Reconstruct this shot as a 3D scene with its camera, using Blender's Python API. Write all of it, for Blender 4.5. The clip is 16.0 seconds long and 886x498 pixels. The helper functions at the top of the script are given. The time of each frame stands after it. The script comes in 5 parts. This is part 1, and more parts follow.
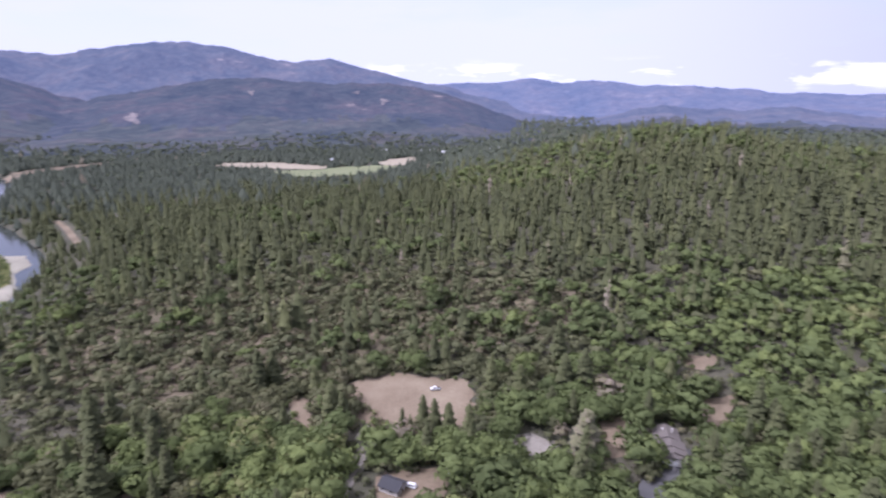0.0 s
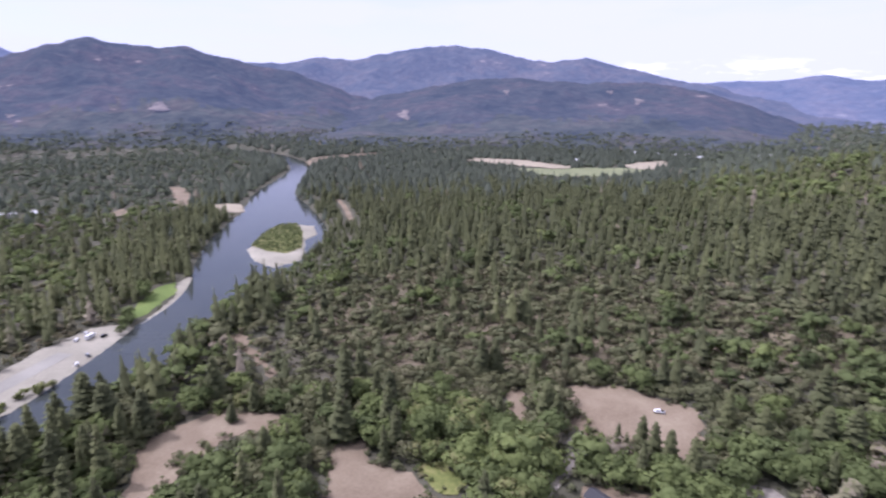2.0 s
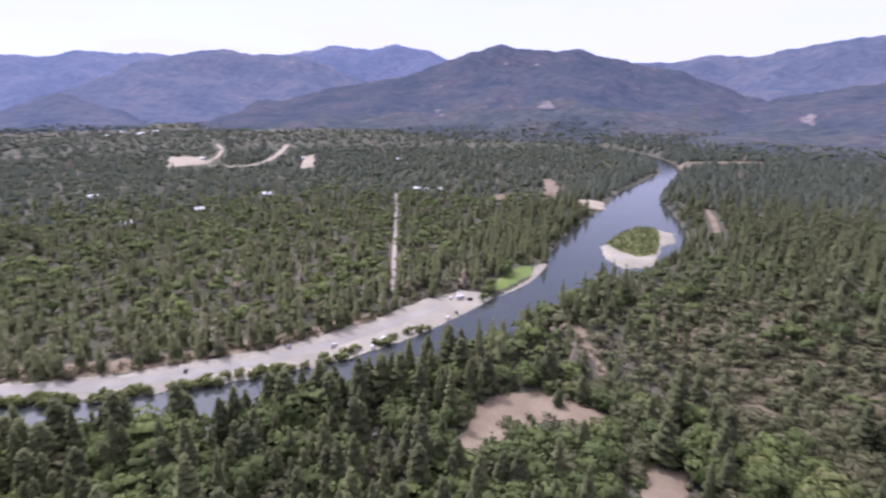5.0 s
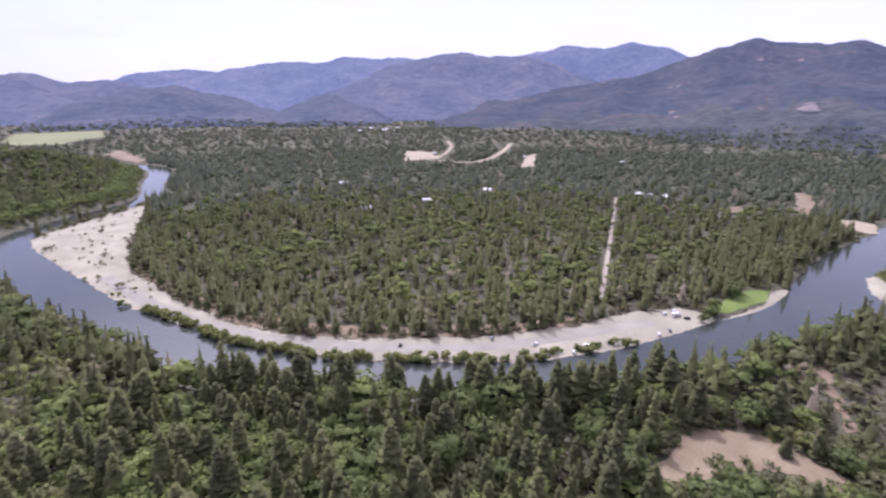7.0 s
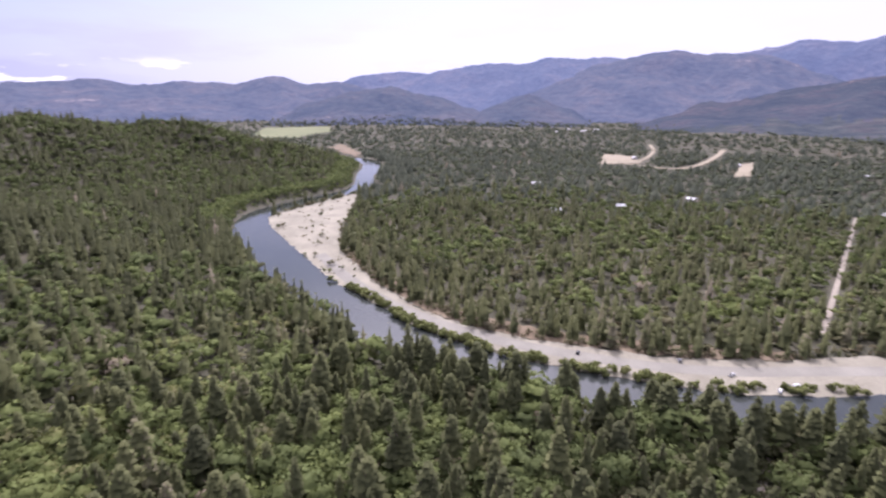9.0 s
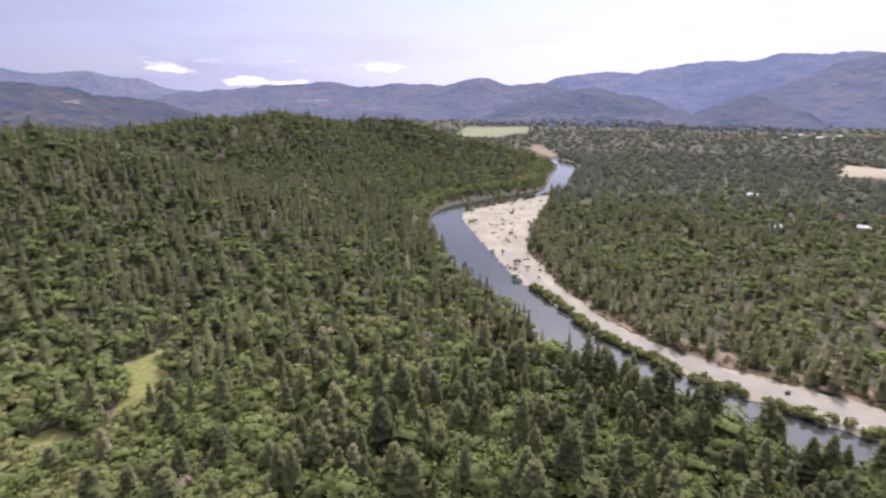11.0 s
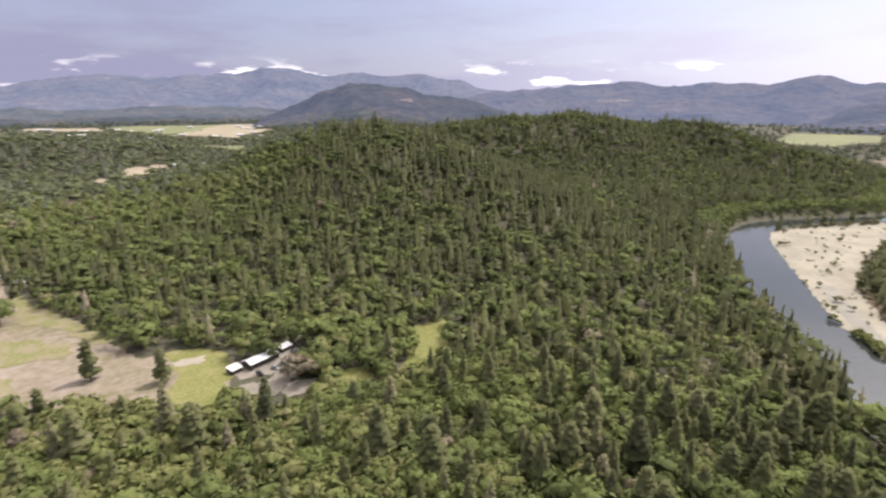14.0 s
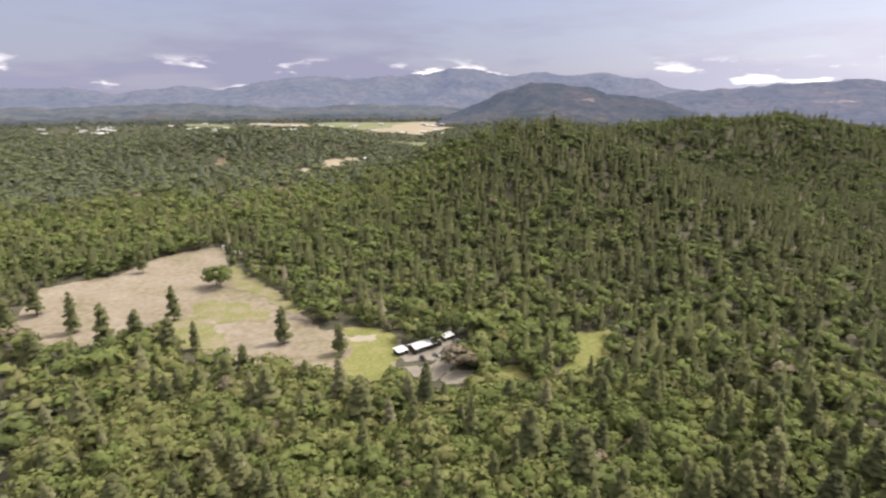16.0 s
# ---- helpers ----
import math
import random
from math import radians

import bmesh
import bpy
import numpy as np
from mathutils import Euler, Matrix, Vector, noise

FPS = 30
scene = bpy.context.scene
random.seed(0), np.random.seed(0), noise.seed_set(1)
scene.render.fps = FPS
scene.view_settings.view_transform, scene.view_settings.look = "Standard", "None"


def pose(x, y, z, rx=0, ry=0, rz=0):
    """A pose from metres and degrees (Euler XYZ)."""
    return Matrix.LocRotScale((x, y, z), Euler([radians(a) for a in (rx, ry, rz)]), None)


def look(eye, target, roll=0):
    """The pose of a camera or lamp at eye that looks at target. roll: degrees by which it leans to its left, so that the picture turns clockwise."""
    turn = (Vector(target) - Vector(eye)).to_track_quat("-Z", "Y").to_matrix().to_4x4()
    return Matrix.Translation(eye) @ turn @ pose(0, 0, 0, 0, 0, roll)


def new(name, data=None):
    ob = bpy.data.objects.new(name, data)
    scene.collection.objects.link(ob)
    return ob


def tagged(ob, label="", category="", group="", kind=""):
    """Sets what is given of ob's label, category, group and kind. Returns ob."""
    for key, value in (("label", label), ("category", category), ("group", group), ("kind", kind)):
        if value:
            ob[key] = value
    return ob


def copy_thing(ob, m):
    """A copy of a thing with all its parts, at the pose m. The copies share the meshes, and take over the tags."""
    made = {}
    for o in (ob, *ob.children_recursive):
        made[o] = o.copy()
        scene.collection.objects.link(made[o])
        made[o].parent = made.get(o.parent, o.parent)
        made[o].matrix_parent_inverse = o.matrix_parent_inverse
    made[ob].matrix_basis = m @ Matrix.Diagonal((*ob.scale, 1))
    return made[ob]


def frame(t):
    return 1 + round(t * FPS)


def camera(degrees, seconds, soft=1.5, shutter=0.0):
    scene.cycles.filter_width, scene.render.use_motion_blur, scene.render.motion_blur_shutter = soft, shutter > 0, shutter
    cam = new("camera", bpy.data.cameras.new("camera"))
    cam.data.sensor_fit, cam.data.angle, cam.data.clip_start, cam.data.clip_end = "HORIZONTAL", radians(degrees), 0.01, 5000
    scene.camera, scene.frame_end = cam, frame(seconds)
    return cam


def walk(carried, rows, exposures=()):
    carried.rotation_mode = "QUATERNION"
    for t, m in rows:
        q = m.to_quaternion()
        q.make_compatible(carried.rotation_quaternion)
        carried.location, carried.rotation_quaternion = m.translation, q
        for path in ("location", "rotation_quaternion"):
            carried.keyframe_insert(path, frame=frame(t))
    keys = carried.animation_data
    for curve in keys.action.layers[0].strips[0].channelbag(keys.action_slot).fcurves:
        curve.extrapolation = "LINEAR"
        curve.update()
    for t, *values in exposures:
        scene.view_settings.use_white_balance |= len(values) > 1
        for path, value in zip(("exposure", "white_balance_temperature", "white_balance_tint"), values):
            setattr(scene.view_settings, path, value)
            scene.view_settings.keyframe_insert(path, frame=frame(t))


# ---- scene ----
cam = camera(77.14, 16.0, 2.3, 0.5)
PATH = [
    (0.0, pose(0, 0, 150, 74.37, 0.20, 0.00)),
    (0.5, pose(0, 0, 150, 74.36, 0.28, 6.20)),
    (1.0, pose(0, 0, 150, 74.41, 0.18, 12.04)),
    (1.5, pose(0, 0, 150, 74.43, 0.16, 18.27)),
    (2.0, pose(0, 0, 150, 74.40, 0.11, 24.67)),
    (2.5, pose(0, 0, 150, 74.41, 0.06, 30.33)),
    (3.0, pose(0, 0, 150, 74.41, 0.05, 34.77)),
    (3.5, pose(0, 0, 150, 74.43, 0.01, 40.09)),
    (4.0, pose(0, 0, 150, 74.41, -0.09, 47.00)),
    (4.5, pose(0, 0, 150, 74.44, -0.07, 53.87)),
    (5.0, pose(0, 0, 150, 74.40, -0.19, 61.29)),
    (7.5, pose(0, 0, 150, 74.41, -0.13, 88.19)),
    (8.0, pose(0, 0, 150, 74.42, -0.18, 92.98)),
    (8.5, pose(0, 0, 150, 74.36, -0.05, 98.34)),
    (9.0, pose(0, 0, 150, 74.38, -0.20, 103.34)),
    (9.5, pose(0, 0, 150, 74.41, -0.23, 108.62)),
    (12.0, pose(0, 0, 150, 74.43, -0.07, 132.26)),
    (12.5, pose(0, 0, 150, 74.45, -0.11, 137.00)),
    (13.0, pose(0, 0, 150, 74.42, -0.21, 142.13)),
    (13.5, pose(0, 0, 150, 74.37, -0.24, 147.16)),
    (14.0, pose(0, 0, 150, 74.32, -0.23, 152.43)),
    (14.5, pose(0, 0, 150, 74.30, -0.21, 156.93)),
    (15.0, pose(0, 0, 150, 74.28, -0.31, 161.93)),
    (15.5, pose(0, 0, 150, 74.28, -0.51, 166.40)),
    (16.0, pose(0, 0, 150, 74.21, -0.21, 170.21)),
]
walk(cam, PATH, [(0, 0.53, 5500, 31), (5, 0.62, 5620, 33), (9, 0.65, 5950, 31), (12.5, 0.64, 6400, 22), (16, 0.62, 6900, 14)])

# ---- light ----
SUN_YAW, SUN_UP = 104.0, 55.0          # bearing (anticlockwise from +y) and height of the sun, degrees
world = bpy.data.worlds.new("world")
scene.world = world
world.use_nodes = True


def sky_nodes():
    nt = world.node_tree
    nt.nodes.clear()
    L = nt.links.new
    out = nt.nodes.new("ShaderNodeOutputWorld")
    bg = nt.nodes.new("ShaderNodeBackground")
    sky = nt.nodes.new("ShaderNodeTexSky")
    sky.sky_type, sky.sun_disc = "NISHITA", False
    sky.sun_elevation, sky.sun_rotation = radians(SUN_UP), radians(-SUN_YAW)
    sky.air_density, sky.dust_density, sky.ozone_density = 0.9, 0.3, 1.0
    co = nt.nodes.new("ShaderNodeTexCoord")
    # a thin high veil, uneven, and small heaped clouds low over the ranges
    def noise_of(scale, stretch, detail, lo, hi):
        mp = nt.nodes.new("ShaderNodeMapping")
        mp.inputs["Scale"].default_value = stretch
        n = nt.nodes.new("ShaderNodeTexNoise")
        n.inputs["Scale"].default_value, n.inputs["Detail"].default_value, n.inputs["Roughness"].default_value = scale, detail, 0.55
        r = nt.nodes.new("ShaderNodeMapRange")
        r.inputs["From Min"].default_value, r.inputs["From Max"].default_value = lo, hi
        L(co.outputs["Generated"], mp.inputs["Vector"])
        L(mp.outputs["Vector"], n.inputs["Vector"])
        L(n.outputs["Fac"], r.inputs["Value"])
        return r.outputs["Result"]

    def blend(fac, a, colour):
        mix = nt.nodes.new("ShaderNodeMix")
        mix.data_type = "RGBA"
        L(fac, mix.inputs["Factor"])
        L(a, mix.inputs["A"])
        mix.inputs["B"].default_value = (*colour, 1)
        return mix.outputs["Result"]

    def times(a, b):
        m = nt.nodes.new("ShaderNodeMath")
        m.operation = "MULTIPLY"
        L(a, m.inputs[0])
        if isinstance(b, float):
            m.inputs[1].default_value = b
        else:
            L(b, m.inputs[1])
        return m.outputs[0]

    sep = nt.nodes.new("ShaderNodeSeparateXYZ")
    L(co.outputs["Generated"], sep.inputs[0])
    band = nt.nodes.new("ShaderNodeValToRGB")
    for p, v in ((0.0, 0), (0.016, 1), (0.034, 0.9), (0.056, 0)):
        el = band.color_ramp.elements[0] if p == 0 else band.color_ramp.elements.new(p)
        el.position, el.color = p, (v, v, v, 1)
    band.color_ramp.elements[-1].color = (0, 0, 0, 1)
    L(sep.outputs["Z"], band.inputs["Fac"])
    veil = nt.nodes.new("ShaderNodeMapRange")
    veil.inputs["To Min"].default_value, veil.inputs["To Max"].default_value = 0.56, 0.82
    L(noise_of(1.6, (2.2, 2.2, 11.0), 7.0, 0.42, 0.75), veil.inputs["Value"])
    north = nt.nodes.new("ShaderNodeMath")
    north.operation, north.use_clamp = "MULTIPLY_ADD", True
    north.inputs[1].default_value = 0.06
    L(sep.outputs["Y"], north.inputs[0])
    L(veil.outputs["Result"], north.inputs[2])
    low = nt.nodes.new("ShaderNodeMapRange")
    low.inputs["From Min"].default_value, low.inputs["From Max"].default_value = 0.02, 0.30
    low.inputs["To Min"].default_value, low.inputs["To Max"].default_value = 0.42, 0.0
    L(sep.outputs["Z"], low.inputs["Value"])
    thick = nt.nodes.new("ShaderNodeMath")
    thick.use_clamp = True
    L(north.outputs[0], thick.inputs[0])
    L(low.outputs["Result"], thick.inputs[1])
    # the veil is thin and lilac in the south, bright towards the north-west
    side = nt.nodes.new("ShaderNodeVectorMath")
    side.operation = "DOT_PRODUCT"
    side.inputs[1].default_value = (-0.71, 0.71, 0)
    L(co.outputs["Generated"], side.inputs[0])
    lit = nt.nodes.new("ShaderNodeMapRange")
    lit.interpolation_type = "SMOOTHSTEP"
    lit.inputs["From Min"].default_value, lit.inputs["From Max"].default_value = -0.7, 0.62
    L(side.outputs["Value"], lit.inputs["Value"])
    pale = nt.nodes.new("ShaderNodeRGB")
    pale.outputs[0].default_value = (2.1, 2.2, 3.15, 1)
    vc = blend(lit.outputs["Result"], pale.outputs[0], (5.4, 5.55, 6.6))
    over = nt.nodes.new("ShaderNodeMix")
    over.data_type = "RGBA"
    L(thick.outputs[0], over.inputs["Factor"])
    L(sky.outputs["Color"], over.inputs["A"])
    L(vc, over.inputs["B"])
    c = over.outputs["Result"]
    # the veil brightens round the sun, above the view; strengthened to fill shade
    way = nt.nodes.new("ShaderNodeVectorMath")
    way.operation = "DOT_PRODUCT"
    a, e = radians(SUN_YAW), radians(SUN_UP)
    way.inputs[1].default_value = (-math.sin(a) * math.cos(e), math.cos(a) * math.cos(e), math.sin(e))
    L(co.outputs["Generated"], way.inputs[0])
    ring = nt.nodes.new("ShaderNodeMapRange")
    ring.interpolation_type = "SMOOTHSTEP"
    ring.inputs["From Min"].default_value, ring.inputs["From Max"].default_value = 0.76, 1.0
    ring.inputs["To Max"].default_value = 1.0
    L(way.outputs["Value"], ring.inputs["Value"])
    c = blend(ring.outputs["Result"], c, (44.0, 43.2, 42.6))
    # thin bright cloud overhead, unseen and added to fill the shade
    high = nt.nodes.new("ShaderNodeMapRange")
    high.interpolation_type = "SMOOTHSTEP"
    high.inputs["From Min"].default_value, high.inputs["From Max"].default_value = 0.42, 0.85
    high.inputs["To Max"].default_value = 0.7
    L(sep.outputs["Z"], high.inputs["Value"])
    c = blend(high.outputs["Result"], c, (12.5, 12.0, 11.4))
    heaps = times(times(noise_of(9.0, (1, 1, 4.2), 9.0, 0.55, 0.62), band.outputs["Color"]), 0.9)
    c = blend(heaps, c, (8.5, 8.4, 8.7))
    L(c, bg.inputs["Color"])
    bg.inputs["Strength"].default_value = 0.116
    L(bg.outputs["Background"], out.inputs["Surface"])


sky_nodes()
sun_data = bpy.data.lights.new("sun", "SUN")
sun_data.energy, sun_data.angle, sun_data.color = 3.05, radians(0.6), (1.0, 0.95, 0.88)
sun = new("sun", sun_data)
_a, _e = radians(SUN_YAW), radians(SUN_UP)
sun.matrix_world = look((-math.sin(_a) * math.cos(_e) * 900, math.cos(_a) * math.cos(_e) * 900, math.sin(_e) * 900), (0, 0, 0))


# ---- materials ----
def material(name, stops, scale=0.3, fine=3.0, rough=0.9, bump=0.3, dist=0.3, metal=0.0, second=0.35, vector="Position"):
    """A surface with a colour ramp (position, colour) over noise at two scales and a fine relief."""
    m = bpy.data.materials.new(name)
    m.use_nodes = True
    nt = m.node_tree
    L = nt.links.new
    bs = nt.nodes["Principled BSDF"]
    if vector == "Position":
        co = nt.nodes.new("ShaderNodeNewGeometry").outputs["Position"]
    else:
        co = nt.nodes.new("ShaderNodeTexCoord").outputs["Object"]
    a, b = nt.nodes.new("ShaderNodeTexNoise"), nt.nodes.new("ShaderNodeTexNoise")
    for n, s in ((a, scale), (b, fine)):
        n.inputs["Scale"].default_value, n.inputs["Detail"].default_value = s, 5.0
        L(co, n.inputs["Vector"])
    mx = nt.nodes.new("ShaderNodeMix")
    mx.inputs["Factor"].default_value = second
    L(a.outputs["Fac"], mx.inputs["A"])
    L(b.outputs["Fac"], mx.inputs["B"])
    cr = nt.nodes.new("ShaderNodeValToRGB")
    while len(cr.color_ramp.elements) < len(stops):
        cr.color_ramp.elements.new(0.5)
    for e, (p, c) in zip(cr.color_ramp.elements, stops):
        e.position, e.color = p, (*c, 1)
    L(mx.outputs["Result"], cr.inputs["Fac"])
    L(cr.outputs["Color"], bs.inputs["Base Color"])
    bs.inputs["Roughness"].default_value, bs.inputs["Metallic"].default_value = rough, metal
    bs.inputs["Specular IOR Level"].default_value = 0.25
    if bump:
        bp = nt.nodes.new("ShaderNodeBump")
        bp.inputs["Strength"].default_value, bp.inputs["Distance"].default_value = bump, dist
        L(b.outputs["Fac"], bp.inputs["Height"])
        L(bp.outputs["Normal"], bs.inputs["Normal"])
    return m


def leaf_material(name, stops, see=0.3, per_object=False):
    """Foliage: colour by the plant's own tint, mottled leaf by leaf, and partly lit through."""
    m = bpy.data.materials.new(name)
    m.use_nodes = True
    nt = m.node_tree
    L = nt.links.new
    bs = nt.nodes["Principled BSDF"]
    out = nt.nodes["Material Output"]
    if per_object:
        own = nt.nodes.new("ShaderNodeMath")
        own.operation, own.inputs[1].default_value, own.inputs[2].default_value = "MULTIPLY_ADD", 0.46, 1.24
        info = nt.nodes.new("ShaderNodeObjectInfo")
        L(info.outputs["Random"], own.inputs[0])
        shift = nt.nodes.new("ShaderNodeMath")
        shift.operation, shift.use_clamp = "SUBTRACT", True
        L(own.outputs[0], shift.inputs[0])
        L(info.outputs["Color"], shift.inputs[1])
        src = shift.outputs[0]
    else:
        at = nt.nodes.new("ShaderNodeAttribute")
        at.attribute_name = "tint"
        src = at.outputs["Fac"]
    isl = nt.nodes.new("ShaderNodeNewGeometry")
    ns = nt.nodes.new("ShaderNodeTexNoise")
    ns.inputs["Scale"].default_value, ns.inputs["Detail"].default_value = 0.6, 3.0
    L(isl.outputs["Position"], ns.inputs["Vector"])
    sc = nt.nodes.new("ShaderNodeMath")
    sc.operation = "MULTIPLY_ADD"
    sc.inputs[1].default_value, sc.inputs[2].default_value = 0.12, -0.06
    L(isl.outputs["Random Per Island"], sc.inputs[0])
    ad = nt.nodes.new("ShaderNodeMath")
    ad.operation = "ADD"
    L(src, ad.inputs[0])
    L(sc.outputs[0], ad.inputs[1])
    cr = nt.nodes.new("ShaderNodeValToRGB")
    while len(cr.color_ramp.elements) < len(stops):
        cr.color_ramp.elements.new(0.5)
    for e, (p, c) in zip(cr.color_ramp.elements, stops):
        e.position, e.color = p, (*c, 1)
    L(ad.outputs[0], cr.inputs["Fac"])
    mu = nt.nodes.new("ShaderNodeMix")
    mu.data_type, mu.blend_type = "RGBA", "MULTIPLY"
    mu.inputs["Factor"].default_value = 1.0
    gn = nt.nodes.new("ShaderNodeMath")
    gn.operation, gn.inputs[1].default_value, gn.inputs[2].default_value = "MULTIPLY_ADD", 0.6, 0.7
    L(ns.outputs["Fac"], gn.inputs[0])
    L(cr.outputs["Color"], mu.inputs["A"])
    L(gn.outputs[0], mu.inputs["B"])
    L(mu.outputs["Result"], bs.inputs["Base Color"])
    bs.inputs["Roughness"].default_value, bs.inputs["Specular IOR Level"].default_value = 0.8, 0.06
    tr = nt.nodes.new("ShaderNodeBsdfTranslucent")
    L(mu.outputs["Result"], tr.inputs["Color"])
    sh = nt.nodes.new("ShaderNodeMixShader")
    sh.inputs[0].default_value = see
    L(bs.outputs[0], sh.inputs[1])
    L(tr.outputs[0], sh.inputs[2])
    L(sh.outputs[0], out.inputs["Surface"])
    return m


def plain(name, c, rough=0.6, metal=0.0, scale=1.5):
    """A painted or metal surface, slightly uneven in tone."""
    d = tuple(v * 0.82 for v in c)
    return material(name, ((0.35, d), (0.65, c)), scale, scale * 8, rough, 0.1, 0.02, metal, 0.4, "Object")


CONIFER = ((0.0, (0.062, 0.068, 0.035)), (0.45, (0.086, 0.094, 0.044)), (0.8, (0.122, 0.130, 0.058)), (1.0, (0.22, 0.19, 0.14)))
# foliage of the far woods, bluer, with haze mixed into the base colour
HAZE_CONIFER = ((0.0, (0.060, 0.070, 0.052)), (0.5, (0.081, 0.093, 0.065)), (0.8, (0.095, 0.105, 0.070)), (1.0, (0.16, 0.14, 0.10)))
HAZE_BROAD = ((0.0, (0.083, 0.097, 0.064)), (0.5, (0.112, 0.130, 0.078)), (1.0, (0.160, 0.176, 0.082)))
BROAD = ((0.0, (0.084, 0.104, 0.044)), (0.45, (0.119, 0.146, 0.056)), (0.8, (0.162, 0.194, 0.068)), (0.9, (0.195, 0.195, 0.085)), (1.0, (0.23, 0.195, 0.145)))
OAK = ((0.0, (0.088, 0.096, 0.050)), (0.5, (0.130, 0.134, 0.068)), (1.0, (0.205, 0.178, 0.112)))
M_CON = leaf_material("conifer_needles", CONIFER, 0.24)
M_CON_HAZE = leaf_material("hazed_conifer_needles", HAZE_CONIFER, 0.28)
M_BRO_HAZE = leaf_material("hazed_broadleaf_foliage", HAZE_BROAD, 0.28)
M_BRO = leaf_material("broadleaf_foliage", BROAD, 0.40)
M_OAK = leaf_material("oak_foliage", OAK, 0.34)
M_CON_T = leaf_material("conifer_needles_tree", CONIFER, 0.24, True)
M_BRO_T = leaf_material("broadleaf_foliage_tree", BROAD, 0.40, True)
M_OAK_T = leaf_material("oak_foliage_tree", OAK, 0.34, True)
M_BARK = material("bark", ((0.3, (0.09, 0.065, 0.05)), (0.7, (0.2, 0.15, 0.12))), 0.8, 6.0, 0.95)
M_FOREST = material("forest_floor", ((0.25, (0.046, 0.050, 0.032)), (0.5, (0.064, 0.062, 0.041)), (0.75, (0.098, 0.085, 0.060))), 0.03, 0.5, 0.95, 0.6, 1.2)
M_SCRUB = material("dry_slope_earth", ((0.35, (0.072, 0.066, 0.037)), (0.52, (0.106, 0.089, 0.056)), (0.72, (0.187, 0.149, 0.102))), 0.04, 0.4, 0.95, 0.6, 1.0)
M_DRY = material("dry_grass", ((0.28, (0.095, 0.074, 0.047)), (0.45, (0.140, 0.108, 0.072)), (0.58, (0.170, 0.135, 0.092)), (0.78, (0.225, 0.188, 0.130))), 0.05, 0.9, 0.95, 0.3, 0.3)
M_GRAVEL = material("river_gravel", ((0.32, (0.160, 0.146, 0.110)), (0.5, (0.220, 0.206, 0.158)), (0.62, (0.264, 0.246, 0.190)), (0.8, (0.320, 0.298, 0.232))), 0.035, 0.7, 0.9, 0.5, 0.4)
M_LANE = material("packed_gravel", ((0.32, (0.164, 0.156, 0.132)), (0.55, (0.205, 0.197, 0.166)), (0.8, (0.254, 0.242, 0.204))), 0.06, 0.9, 0.9, 0.3, 0.2)
M_LAWN = material("lawn", ((0.34, (0.088, 0.105, 0.029)), (0.46, (0.130, 0.141, 0.042)), (0.56, (0.168, 0.164, 0.063)), (0.70, (0.223, 0.197, 0.109))), 0.06, 0.55, 0.95, 0.4, 0.3, second=0.5)
M_GREEN = material("watered_lawn", ((0.34, (0.080, 0.115, 0.028)), (0.52, (0.105, 0.145, 0.036)), (0.70, (0.15, 0.17, 0.055))), 0.05, 0.5, 0.95, 0.3, 0.3)
M_MEADOW = material("pale_meadow", ((0.33, (0.118, 0.117, 0.054)), (0.42, (0.154, 0.134, 0.087)), (0.52, (0.198, 0.168, 0.128)), (0.62, (0.226, 0.196, 0.156)), (0.75, (0.292, 0.258, 0.212))), 0.03, 0.25, 0.95, 0.4, 0.4, second=0.5)
M_TAN = material("tan_field", ((0.3, (0.19, 0.163, 0.113)), (0.7, (0.28, 0.245, 0.178))), 0.006, 0.08, 0.95, 0.0)
M_THIN = material("thin_grass", ((0.34, (0.112, 0.130, 0.040)), (0.48, (0.150, 0.148, 0.064)), (0.58, (0.190, 0.166, 0.106)), (0.72, (0.220, 0.190, 0.140))), 0.07, 0.6, 0.95, 0.3, 0.3, second=0.5)
M_GREENF = material("green_field", ((0.3, (0.111, 0.125, 0.061)), (0.7, (0.164, 0.176, 0.092))), 0.006, 0.08, 0.95, 0.0)
M_DIRT = material("dirt_road", ((0.3, (0.204, 0.178, 0.141)), (0.7, (0.306, 0.276, 0.227))), 0.1, 1.5, 0.95, 0.3, 0.15)
M_YARD = material("grey_trodden_earth", ((0.3, (0.125, 0.112, 0.090)), (0.5, (0.180, 0.164, 0.136)), (0.72, (0.245, 0.226, 0.190))), 0.12, 0.9, 0.95, 0.3, 0.2, second=0.5)
M_ASPH = material("asphalt", ((0.3, (0.055, 0.055, 0.056)), (0.7, (0.092, 0.090, 0.087))), 0.2, 3.0, 0.9, 0.2, 0.05)


def water_material():
    m = material("river_water", ((0.3, (0.026, 0.031, 0.030)), (0.7, (0.042, 0.047, 0.042))), 0.02, 0.25, 0.07, 0.0)
    nt = m.node_tree
    bs = nt.nodes["Principled BSDF"]
    bs.inputs["Specular IOR Level"].default_value, bs.inputs["IOR"].default_value = 0.5, 1.27
    geo = nt.nodes.new("ShaderNodeNewGeometry")
    n = nt.nodes.new("ShaderNodeTexNoise")
    n.inputs["Scale"].default_value, n.inputs["Detail"].default_value = 0.35, 6.0
    bp = nt.nodes.new("ShaderNodeBump")
    bp.inputs["Strength"].default_value, bp.inputs["Distance"].default_value = 0.16, 0.3
    nt.links.new(geo.outputs["Position"], n.inputs["Vector"])
    nt.links.new(n.outputs["Fac"], bp.inputs["Height"])
    nt.links.new(bp.outputs["Normal"], bs.inputs["Normal"])
    return m


M_WATER = water_material()


